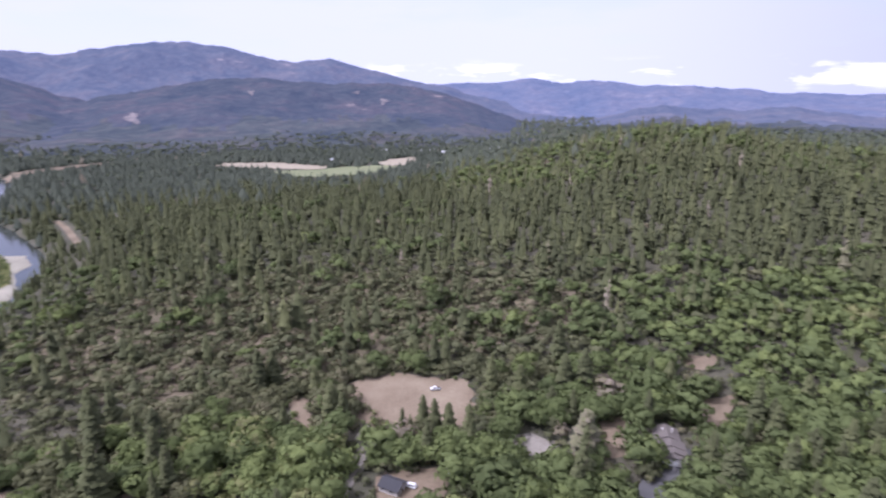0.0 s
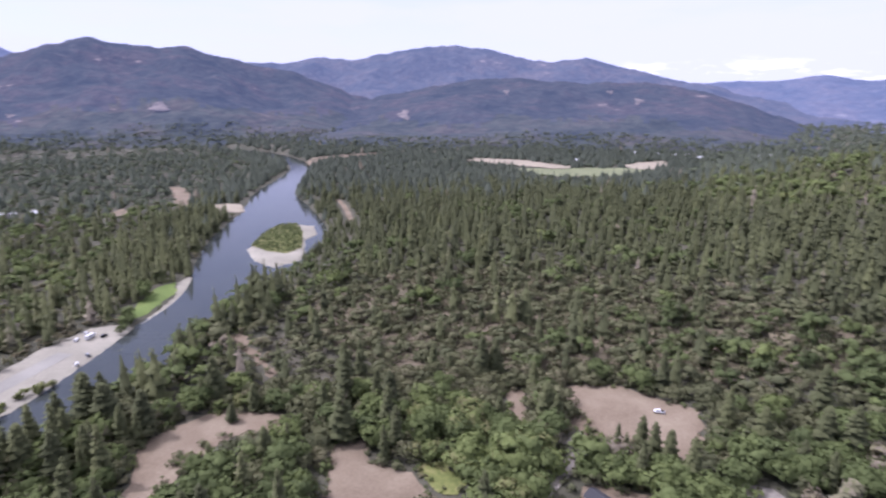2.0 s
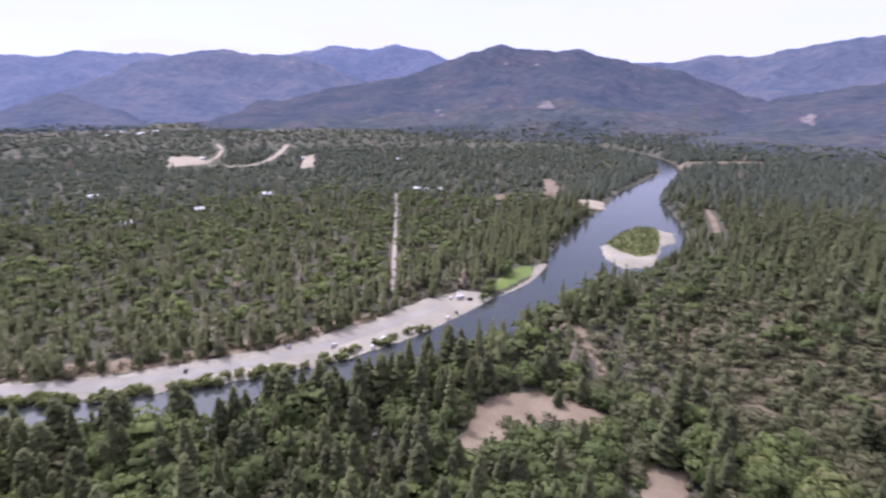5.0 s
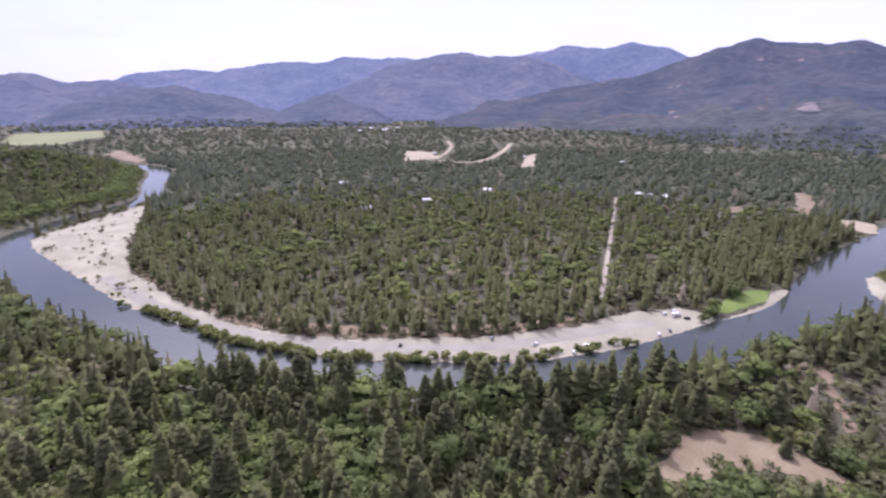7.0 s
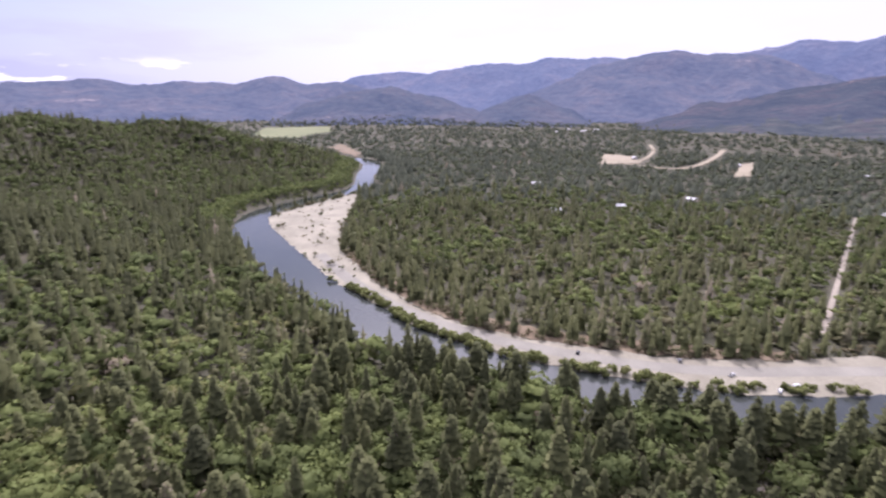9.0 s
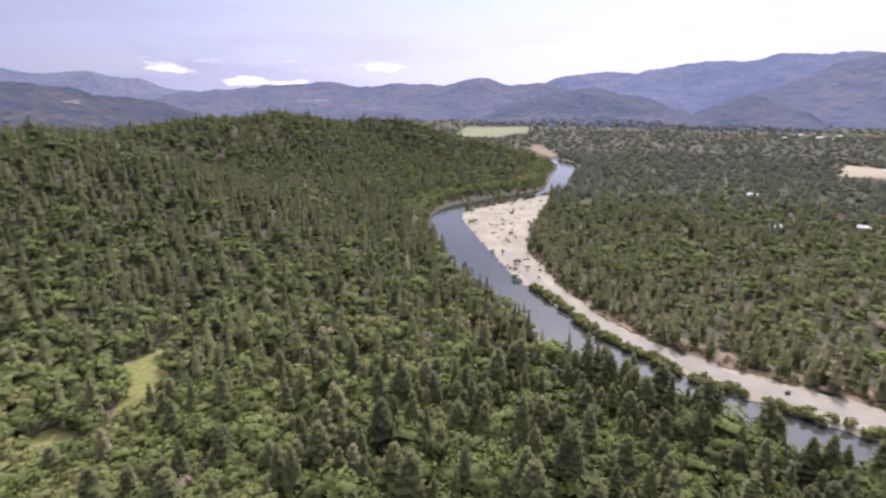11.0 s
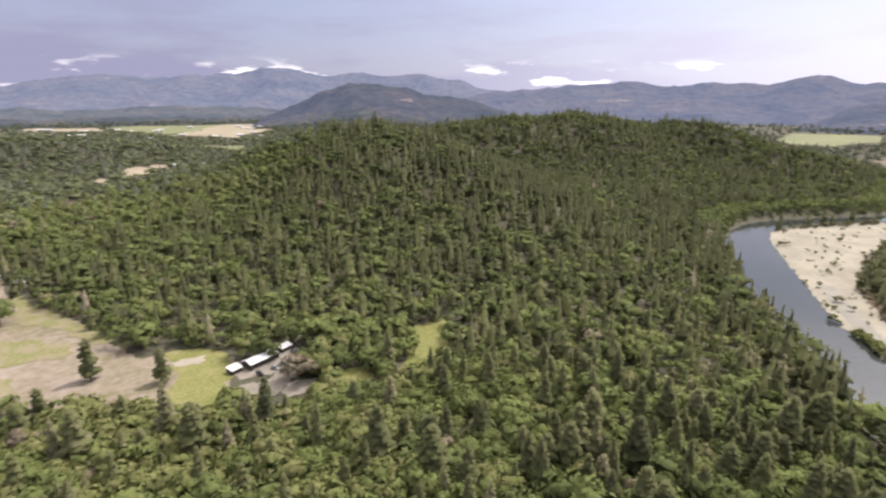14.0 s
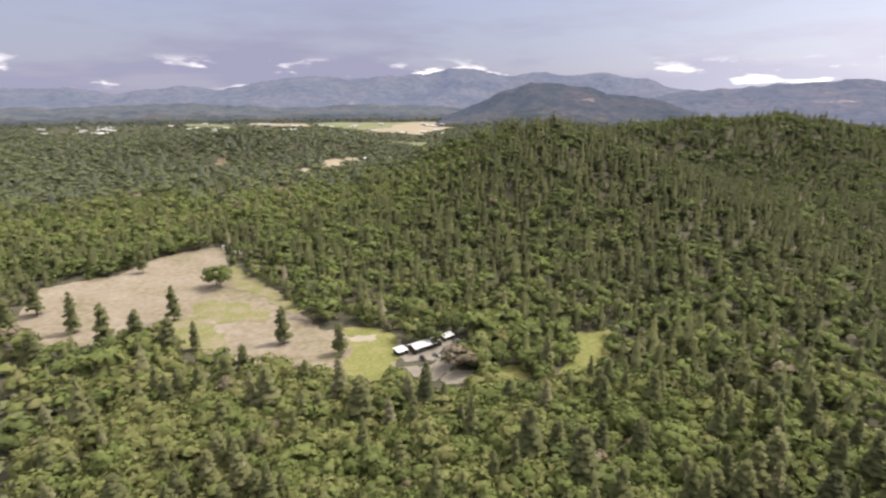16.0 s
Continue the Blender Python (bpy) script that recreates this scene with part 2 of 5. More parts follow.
def ridge_material(name, dark, light, rust, scar, haze_glow, air=(0.41, 0.51, 0.86)):
    """Far wooded slopes as a backdrop; the haze before them is put in as a faint bluish glow."""
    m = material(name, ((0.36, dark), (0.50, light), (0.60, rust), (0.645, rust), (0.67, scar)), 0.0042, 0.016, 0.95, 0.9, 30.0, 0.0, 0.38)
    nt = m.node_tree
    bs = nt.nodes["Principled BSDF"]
    bs.inputs["Emission Color"].default_value, bs.inputs["Emission Strength"].default_value = (*air, 1), haze_glow
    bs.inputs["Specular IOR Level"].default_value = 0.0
    # stands of trees, clump by clump
    ramp = bs.inputs["Base Color"].links[0].from_socket
    geo = nt.nodes.new("ShaderNodeNewGeometry")
    tex = nt.nodes.new("ShaderNodeTexNoise")
    tex.inputs["Scale"].default_value, tex.inputs["Detail"].default_value, tex.inputs["Roughness"].default_value = 0.028, 4.0, 0.62
    lift = nt.nodes.new("ShaderNodeMapRange")
    lift.inputs["From Min"].default_value, lift.inputs["From Max"].default_value = 0.36, 0.64
    lift.inputs["To Min"].default_value, lift.inputs["To Max"].default_value = 0.72, 1.3
    mul = nt.nodes.new("ShaderNodeMix")
    mul.data_type, mul.blend_type = "RGBA", "MULTIPLY"
    mul.inputs["Factor"].default_value = 1.0
    nt.links.new(geo.outputs["Position"], tex.inputs["Vector"])
    nt.links.new(tex.outputs["Fac"], lift.inputs["Value"])
    nt.links.new(ramp, mul.inputs["A"])
    nt.links.new(lift.outputs["Result"], mul.inputs["B"])
    nt.links.new(mul.outputs["Result"], bs.inputs["Base Color"])
    return m


# glow rises and base turns bluer from near to far, imitating thicker haze
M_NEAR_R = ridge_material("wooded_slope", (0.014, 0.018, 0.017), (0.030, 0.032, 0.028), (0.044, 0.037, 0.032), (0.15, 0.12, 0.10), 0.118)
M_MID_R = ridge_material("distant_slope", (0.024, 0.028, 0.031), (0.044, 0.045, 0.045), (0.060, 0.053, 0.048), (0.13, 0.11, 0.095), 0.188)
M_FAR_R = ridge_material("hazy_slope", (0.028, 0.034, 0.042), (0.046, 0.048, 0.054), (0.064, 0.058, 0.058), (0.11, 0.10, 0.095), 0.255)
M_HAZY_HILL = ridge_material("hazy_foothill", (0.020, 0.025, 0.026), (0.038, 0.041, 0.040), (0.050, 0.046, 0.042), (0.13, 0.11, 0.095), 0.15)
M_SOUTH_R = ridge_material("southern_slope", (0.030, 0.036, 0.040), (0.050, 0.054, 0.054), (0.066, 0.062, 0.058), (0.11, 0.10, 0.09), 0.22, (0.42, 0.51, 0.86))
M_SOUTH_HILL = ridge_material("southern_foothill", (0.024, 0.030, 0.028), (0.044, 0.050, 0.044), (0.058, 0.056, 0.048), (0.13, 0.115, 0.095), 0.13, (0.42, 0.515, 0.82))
M_FOOT_HAZE = ridge_material("wooded_foot_thin_haze", (0.024, 0.029, 0.024), (0.042, 0.047, 0.036), (0.054, 0.050, 0.038), (0.14, 0.115, 0.09), 0.064)
M_LOW_HAZE = ridge_material("wooded_lower_slope_haze", (0.022, 0.027, 0.022), (0.041, 0.044, 0.034), (0.054, 0.048, 0.038), (0.15, 0.12, 0.10), 0.092)
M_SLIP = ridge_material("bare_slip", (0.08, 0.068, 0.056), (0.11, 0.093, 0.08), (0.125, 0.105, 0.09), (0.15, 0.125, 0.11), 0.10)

# ---- the lie of the land ----
rng = np.random.default_rng(7)


def smooth(v):
    v = np.clip(v, 0, 1)
    return v * v * (3 - 2 * v)


def curve(points, n=24):
    """A Catmull-Rom line through the points."""
    p = np.array(points, float)
    p = np.vstack([2 * p[0] - p[1], p, 2 * p[-1] - p[-2]])
    u = np.linspace(0, 1, n, endpoint=False)[:, None]
    rows = []
    for a, b, c, d in zip(p[:-3], p[1:-2], p[2:-1], p[3:]):
        rows.append(0.5 * (2 * b + (c - a) * u + (2 * a - 5 * b + 4 * c - d) * u ** 2 + (3 * b - a - 3 * c + d) * u ** 3))
    return np.vstack(rows + [p[-2:-1]])


# the river's middle line and half width, upstream to downstream
RIVER = curve([(-1300, -920, 22), (-1290, -760, 22), (-1268, -610, 22), (-1240, -510, 22), (-1175, -444, 22), (-993, -388, 17), (-850, -347, 15), (-737, -376, 16),
               (-650, -395, 16), (-583, -375, 19), (-508, -319, 25), (-393, -212, 24), (-344, -151, 24), (-303, -99, 24), (-273, -21, 24), (-261, 79, 24),
               (-271, 142, 25), (-285, 185, 26), (-303, 227, 26), (-330, 306, 33), (-412, 448, 60), (-505, 570, 44), (-604, 682, 30), (-733, 905, 22),
               (-850, 1030, 22), (-1050, 1150, 22), (-1400, 1250, 22)])
RIV_T = np.gradient(RIVER[:, :2], axis=0)


def river(x, y):
    """Distance beyond the river's edge, and the side (+1: the near bank)."""
    shape = np.shape(x)
    x, y = np.ravel(x).astype(float), np.ravel(y).astype(float)
    d, s = np.empty(len(x)), np.empty(len(x))
    for i in range(0, len(x), 20000):
        dx, dy = x[i:i + 20000, None] - RIVER[:, 0], y[i:i + 20000, None] - RIVER[:, 1]
        q = np.hypot(dx, dy) - RIVER[:, 2]
        k = np.argmin(q, 1)
        j = np.arange(len(k))
        d[i:i + 20000] = q[j, k]
        s[i:i + 20000] = np.where(RIV_T[k, 0] * dy[j, k] - RIV_T[k, 1] * dx[j, k] < 0, 1, -1)
    return d.reshape(shape), s.reshape(shape)


# rounded hills: middle x, y, height, reach along x and y
HILLS = ((305, 720, 88, 185, 260), (540, 580, 66, 190, 230), (-269, -741, 94, 128, 222), (-611, -931, 84, 266, 109), (-825, -937, 90, 151, 146),
         (-1007, -831, 77, 71, 177), (-1037, -528, 34, 80, 151), (215, -1400, 46, 200, 130), (-1850, 560, 24, 260, 260), (-130, 620, 14, 120, 160), (-395, -562, 17, 130, 153))


def wave(x, y, size, seed):
    """Gentle unevenness, about -1 to 1."""
    r = np.random.default_rng(seed)
    v = 0
    for k in range(7):
        a, f, ph = r.uniform(0, 6.28), (1.0 + 0.5 * k) / size, r.uniform(0, 6.28, 2)
        v = v + np.sin(6.28 * f * (x * np.cos(a) + y * np.sin(a)) + ph[0] + 1.3 * np.sin(6.28 * f * 0.6 * (y * np.cos(a) - x * np.sin(a)) + ph[1])) / (1 + 0.6 * k)
    return v / 2.4


def height(x, y):
    d, s = river(x, y)
    hill = 0
    for cx, cy, h, sx, sy in HILLS:
        hill = hill + (h * np.exp(-((x - cx) / sx) ** 2 / 2 - ((y - cy) / sy) ** 2 / 2)) ** 4
    hill = hill ** 0.25
    hill = hill * (1 + 0.10 * wave(x, y, 260, 3)) * smooth((d - 4) / 150)
    near = 8 * smooth(d / 16)
    far = 1.6 * smooth(d / 16) + 3 * smooth((d - 60) / 200) + 8 * smooth(d / 1800)
    z = np.where(s > 0, near, far) + hill
    z = z + (0.7 * wave(x, y, 90, 5) + 2.0 * wave(x, y, 500, 6)) * smooth((d - 30) / 120)
    return np.where(d < 0, np.maximum(-2.0, d * 0.25), z)


def inside(poly, x, y):
    """Which points lie in the polygon."""
    p = np.array(poly, float)
    c = np.zeros(np.shape(x), bool)
    for (x0, y0), (x1, y1) in zip(p, np.roll(p, -1, 0)):
        if y0 != y1:
            c ^= ((y0 > y) != (y1 > y)) & (x < (x1 - x0) * (y - y0) / (y1 - y0) + x0)
    return c


def mesh_object(name, verts, faces, mat, parent=None, label="", tint=None, smooth_shade=False, normals=None):
    me = bpy.data.meshes.new(name)
    verts, faces = np.asarray(verts, np.float32), np.asarray(faces, np.int32)
    n, k = faces.shape
    me.vertices.add(len(verts))
    me.vertices.foreach_set("co", verts.ravel())
    me.loops.add(n * k)
    me.loops.foreach_set("vertex_index", faces.ravel())
    me.polygons.add(n)
    me.polygons.foreach_set("loop_start", np.arange(0, n * k, k, dtype=np.int32))
    me.polygons.foreach_set("use_smooth", np.full(n, smooth_shade))
    if tint is not None:
        me.attributes.new("tint", "FLOAT", "POINT").data.foreach_set("value", np.asarray(tint, np.float32))
    me.update(calc_edges=True)
    if normals is not None:
        me.polygons.foreach_set("use_smooth", np.full(n, True))
        me.normals_split_custom_set_from_vertices(normals)
    me.materials.append(mat)
    ob = new(name, me)
    if parent:
        ob.parent = parent
    if label:
        ob["label"] = label
    return ob


def part(name, bm, mat, parent=None, label=""):
    me = bpy.data.meshes.new(name)
    bm.to_mesh(me)
    bm.free()
    me.materials.append(mat)
    ob = new(name, me)
    if parent:
        ob.parent = parent
    if label:
        ob["label"] = label
    return ob


# ---- ground ----
radii = np.concatenate([np.linspace(0.02, 130, 14, endpoint=False), np.linspace(130, 640, 104, endpoint=False), np.geomspace(640, 4960, 90)])
NA = 440
az = np.linspace(0, 2 * np.pi, NA, endpoint=False)
gx, gy = -np.sin(az)[None, :] * radii[:, None], np.cos(az)[None, :] * radii[:, None]
gx[0], gy[0] = 0.4, 0.3
gz = height(gx, gy)
gv = np.stack([gx, gy, gz], -1).reshape(-1, 3)
ri, ai = np.meshgrid(np.arange(len(radii) - 1), np.arange(NA), indexing="ij")
a0, a1 = ri * NA + ai, ri * NA + (ai + 1) % NA
gf = np.stack([a0, a1, a1 + NA, a0 + NA], -1).reshape(-1, 4)
ground = mesh_object("ground", gv, gf, M_FOREST, smooth_shade=True)
tagged(ground, "forest floor with dry brown earth and litter", "ground", kind="structure")


def river_mesh():
    t = RIV_T / np.linalg.norm(RIV_T, axis=1)[:, None]
    nrm = np.stack([-t[:, 1], t[:, 0]], 1)
    cols = np.linspace(-1, 1, 9)
    w = np.minimum(RIVER[:, 2] + 5, RIVER[:, 2] * 1.25)
    v = RIVER[:, None, :2] + nrm[:, None, :] * (w[:, None, None] * cols[None, :, None])
    v = np.concatenate([v, np.zeros((*v.shape[:2], 1))], 2).reshape(-1, 3)
    i, j = np.meshgrid(np.arange(len(RIVER) - 1), np.arange(8), indexing="ij")
    a = i * 9 + j
    f = np.stack([a, a + 9, a + 10, a + 1], -1).reshape(-1, 4)
    ob = mesh_object("river_water", v, f, M_WATER, smooth_shade=True)
    return tagged(ob, "calm blue-grey river water with light ripples", "water", kind="structure")


river_mesh()

import itertools
from mathutils.bvhtree import BVHTree
from mathutils.geometry import delaunay_2d_cdt

BARE = []           # polygons with no forest on them


def rough_edge(poly, step, jag, seed):
    """The polygon with a closer, uneven outline."""
    p = np.array(poly, float)
    out = []
    r = np.random.default_rng(seed)
    for a, b in zip(p, np.roll(p, -1, 0)):
        n = max(1, int(np.hypot(*(b - a)) / step))
        for k in range(n):
            out.append(a + (b - a) * k / n + r.normal(0, jag, 2))
    return np.array(out)


def patch(name, poly, mat, label, category, step=5.0, jag=1.0, lift=0.22, bare=True, seed=1, flat=None, front=0.0):
    """A piece of open ground that lies on the land."""
    if bare:
        BARE.append(poly)
    # open ground runs on for some way under the trees that stand before it
    p = np.array(poly, float)
    mid = p.mean(0)
    p = p - mid / np.linalg.norm(mid) * front * (((p - mid) @ mid)[:, None] < 0)
    edge = rough_edge(p, step, jag, seed)
    lo, hi = edge.min(0), edge.max(0)
    xs, ys = np.meshgrid(np.arange(lo[0], hi[0], step), np.arange(lo[1], hi[1], step))
    keep = inside(edge, xs, ys)
    pts = np.vstack([edge, np.stack([xs[keep], ys[keep]], 1)])
    n = len(edge)
    vs, _, fs, *_ = delaunay_2d_cdt([Vector(p) for p in pts], [(i, (i + 1) % n) for i in range(n)], [], 1, 0.01)
    v = np.array([(q.x, q.y) for q in vs])
    z = height(v[:, 0], v[:, 1]) + lift if flat is None else np.full(len(v), flat)
    ob = mesh_object(name, np.column_stack([v, z]), np.array([f for f in fs if len(f) == 3]), mat, smooth_shade=True)
    return tagged(ob, label, category, kind="structure")


def strip(name, points, width, mat, label, category="road", lift=0.3, clear=2.0):
    """A lane along a line of points."""
    c = curve(points, 14)
    t = np.gradient(c, axis=0)
    t /= np.linalg.norm(t, axis=1)[:, None]
    nrm = np.stack([-t[:, 1], t[:, 0]], 1)
    BARE.append(np.vstack([c + nrm * (width / 2 + clear), (c - nrm * (width / 2 + clear))[::-1]]))
    v = np.stack([c + nrm * width * k for k in (-0.5, -0.17, 0.17, 0.5)], 1).reshape(-1, 2)
    z = height(v[:, 0], v[:, 1]) + lift
    i, j = np.meshgrid(np.arange(len(c) - 1), np.arange(3), indexing="ij")
    a = i * 4 + j
    ob = mesh_object(name, np.column_stack([v, z]), np.stack([a, a + 4, a + 5, a + 1], -1).reshape(-1, 4), mat, smooth_shade=True)
    return tagged(ob, label, category, kind="structure")


BAR = [(-806, -326), (-700, -356), (-610, -368), (-550, -330), (-522, -300), (-470, -250), (-413, -199), (-366, -140), (-327, -91), (-308, -45), (-298, -18), (-288, 40),
       (-286, 79), (-290, 120), (-297, 150), (-308, 190), (-318, 222), (-338, 226), (-352, 214), (-348, 172), (-330, 127), (-323, 88), (-319, 52), (-325, -20), (-335, -57),
       (-355, -98), (-407, -153), (-481, -214), (-560, -250), (-756, -308)]
patch("gravel_bar", BAR, M_GRAVEL, "pale grey gravel river bar with wheel tracks", "gravel bar", 5, 1.2, 0.25)
strip("gravel_lane", [(-470, -232), (-395, -163), (-346, -100), (-322, -48), (-311, -5), (-305, 50), (-309, 95), (-319, 135), (-330, 180)], 11, M_LANE, "smooth grey lane driven into the gravel bar", lift=0.32)
patch("brush_edge", [(-481, -214), (-407, -153), (-355, -98), (-335, -57), (-325, -20), (-319, 52), (-323, 88), (-330, 127), (-344, 135), (-338, 88), (-336, 52), (-342, -15), (-352, -50), (-372, -90), (-420, -140), (-492, -202)], M_DRY, "tan earth and dry litter along the wood's edge", "earth", 4, 1.5, 0.24, bare=False, seed=60)
# clearings of dry reddish grass
patch("clearing", [(-50, 250), (-44, 256), (-25, 260), (-5, 252), (12, 247), (14, 230), (12, 212), (-8, 212), (-26, 214), (-40, 228)], M_DRY, "clearing of dry reddish-brown grass among trees", "clearing", seed=2, front=9)
patch("clearing", [(-75, 236), (-66, 238), (-56, 214), (-63, 212)], M_DRY, "narrow dry grass opening between oaks", "clearing", 3, 0.6, seed=3, front=9)
patch("clearing", [(-171, 96), (-182, 108), (-202, 134), (-200, 147), (-187, 168), (-174, 171), (-159, 175), (-157, 156), (-170, 152), (-177, 131), (-170, 113), (-165, 108)], M_DRY, "long clearing of dry reddish-brown grass", "clearing", seed=4, front=9)
patch("clearing", [(-113, 129), (-114, 140), (-126, 164), (-116, 174), (-105, 161), (-87, 163), (-76, 159), (-77, 141), (-100, 118)], M_DRY, "dry reddish-brown grass clearing by the grove", "clearing", seed=5, front=9)
patch("grass_patch", [(-89, 167), (-81, 173), (-66, 167), (-67, 158), (-76, 156)], M_LAWN, "yellow-green grass patch beside a grove", "grass", 3, 0.8, 0.35, seed=6)
patch("rock_scar", [(-249, 225), (-246, 237), (-221, 222), (-190, 206), (-189, 198), (-211, 209), (-231, 220)], M_DRY, "bare pinkish eroded earth bank", "earth bank", 4, 1.8, seed=7)
patch("yard", [(-25, 181), (-17, 184), (3, 184), (2, 175), (0, 168), (-15, 163), (-26, 165)], M_DRY, "dry grass yard round a small house", "yard", 3, 0.6, seed=8)
patch("yard", [(63, 206), (79, 212), (73, 187), (63, 185)], M_DRY, "dry lawn beside a house", "yard", 3, 0.6, seed=9)
patch("yard", [(25, 202), (36, 202), (47, 196), (43, 187), (32, 190)], M_YARD, "gravel turning place between trees", "yard", 3, 0.6, seed=10)
patch("yard", [(112, 221), (134, 225), (119, 205), (106, 197), (109, 209)], M_DRY, "dry grass patch behind a house", "yard", 3, 0.6, seed=11)
patch("yard", [(121, 260), (141, 257), (129, 244), (120, 247)], M_DRY, "small dry opening on the slope", "yard", 3, 0.6, seed=12)
patch("driveway", [(89, 192), (96, 188), (86, 170), (76, 157), (64, 157), (72, 174), (80, 178)], M_ASPH, "grey asphalt driveway in front of a house", "driveway", 3, 0.3, seed=13)
strip("dirt_track", [(-33, 214), (-36, 204), (-33, 188), (-37, 172), (-40, 150), (-38, 120)], 3.6, M_YARD, "pale gravel track through the trees")
strip("forest_track", [(-164, 61), (-179, 67), (-208, 80), (-232, 90)], 2.4, M_DIRT, "narrow pale track through dense trees", clear=1.0)
strip("lane", [(-378, 163), (-387, 167), (-540, 237), (-696, 308), (-760, 337)], 3.8, M_DIRT, "straight pale lane through the far woods", clear=1.5)
patch("lawn", [(-349, 228), (-381, 281), (-380, 300), (-361, 285), (-341, 240)], M_GREEN, "bright green riverside lawn", "lawn", 4, 0.8, seed=14)
patch("river_shore", [(-332, 232), (-354, 278), (-378, 300), (-385, 318), (-370, 322), (-345, 292), (-326, 240)], M_GRAVEL, "narrow sandy river shore", "shore", 3, 0.8, 0.2, seed=15)
patch("dry_slope", [(-250, 300), (-200, 370), (-90, 420), (40, 400), (100, 330), (60, 285), (-20, 275), (-60, 262), (-90, 250), (-130, 225), (-180, 240)], M_SCRUB, "dry brown rocky earth under scattered scrub", "earth", 7, 4, 0.3, bare=False, seed=50)
BARE.append([(78, 176), (94, 172), (102, 204), (86, 206)])
EDGES = [p for p in BARE if 100 < np.hypot(*np.array(p).mean(0)) < 420 and np.array(p).mean(0)[0] > -240]
BARE.append([(-26, 166), (-12, 166), (-12, 180), (-26, 180)])
BARE.append([(-18, -268), (-30, -262), (-66, -284), (-66, -302), (-52, -298), (-20, -284)])
# the pale meadow and the farm yard
patch("meadow", [(200, -340), (215, -370), (225, -430), (202, -445), (180, -455), (175, -493), (149, -524), (115, -529), (105, -482), (93, -441), (78, -421), (40, -366), (23, -329), (-5, -316), (-24, -305), (-19, -277), (-5, -248), (11, -266), (45, -282), (57, -288), (72, -292), (98, -325), (111, -335), (131, -339), (140, -328), (171, -331)], M_MEADOW, "pale dry meadow with faint green patches", "meadow", 5, 1.0, seed=16, front=9)
patch("grass_patch", [(107, -373), (99, -391), (79, -379), (55, -360), (50, -346), (66, -343), (82, -340), (98, -354)], M_THIN, "thin green grass greening the dry meadow", "grass", 3, 2.2, 0.4, seed=70)
patch("grass_patch", [(115, -341), (112, -356), (99, -354), (83, -335), (74, -317), (74, -300), (85, -299), (101, -311)], M_THIN, "thin green grass round the pines", "grass", 3, 2.2, 0.42, seed=71)
patch("grass_patch", [(100, -463), (94, -468), (76, -424), (49, -385), (31, -353), (38, -348), (60, -378), (85, -418)], M_THIN, "green strip of grass along the wood's edge", "grass", 3, 2.0, 0.44, seed=72)
patch("grass_patch", [(97, -432), (83, -441), (64, -415), (69, -401), (83, -403)], M_THIN, "thin green grass on the dry meadow", "grass", 3, 2.0, 0.46, seed=73)
patch("lawn", [(5, -319), (-11, -315), (-26, -302), (-22, -282), (-10, -247), (9, -261), (13, -272), (2, -290)], M_LAWN, "green grass beside a barn", "lawn", 4, 1.2, 0.42, seed=17, front=9)
patch("farmyard", [(-22, -260), (-28, -264), (-42, -264), (-47, -273), (-54, -275), (-53, -262), (-45, -252), (-40, -247), (-30, -251)], M_YARD, "pale trodden earth yard beside the barn", "yard", 3, 0.9, 0.34, seed=18)
patch("farmyard", [(-42, -250), (-52, -254), (-61, -253), (-61, -246), (-52, -241), (-43, -242)], M_YARD, "bare grey earth yard with a digger", "yard", 3, 0.8, 0.38, seed=19)
patch("farmyard", [(-21, -287), (-30, -290), (-44, -290), (-58, -295), (-60, -286), (-49, -273), (-41, -269), (-26, -269)], M_YARD, "trodden earth along the barn", "yard", 3, 0.9, 0.30, seed=85)
patch("farmyard", [(6, -303), (-1, -306), (-13, -304), (-13, -298), (-2, -298)], M_DIRT, "bare earth patch at the end of the meadow", "yard", 3, 0.8, 0.5, seed=84)
patch("grass_patch", [(-71, -254), (-89, -255), (-87, -240), (-70, -241)], M_LAWN, "bright grass opening in the wood", "grass", 3, 0.8, seed=20, front=9)
patch("grass_patch", [(-130, -285), (-151, -283), (-132, -249), (-105, -241), (-93, -240), (-112, -257)], M_LAWN, "yellow-green grass glade in the wood", "grass", 4, 1.0, seed=21, front=9)
# far fields
patch("field", [(-469, 1141), (-468, 1187), (-373, 1192), (-258, 1141), (-220, 1103), (-256, 1083), (-345, 1104), (-426, 1120)], M_TAN, "tan stubble field beyond the woods", "field", 12, 3, 1.2, seed=22)
patch("field", [(-331, 1060), (-252, 1066), (-219, 1095), (-118, 1135), (-66, 1105), (-104, 1006), (-167, 964), (-249, 968), (-301, 1016)], M_GREENF, "green hay field beyond the woods", "field", 12, 3, 1.4, seed=23)
patch("field", [(-140, 1177), (-118, 1247), (-67, 1285), (-53, 1193), (-68, 1123), (-119, 1144)], M_TAN, "tan mown field beyond the woods", "field", 12, 3, 1.3, seed=24)
patch("cleared_land", [(-785, 636), (-780, 654), (-674, 582), (-644, 549), (-673, 556)], M_DRY, "dry tan lot on the far bank", "cleared land", 8, 2, 0.8, seed=75)
patch("cleared_land", [(-604, 553), (-602, 574), (-576, 578), (-539, 544), (-545, 527), (-576, 532)], M_TAN, "bare tan lot above the river", "cleared land", 8, 2, 0.8, seed=76)
patch("cleared_land", [(-683, 457), (-686, 476), (-660, 471), (-642, 448), (-655, 440)], M_DRY, "dry grass lot among the far trees", "cleared land", 8, 2, 0.8, seed=77)
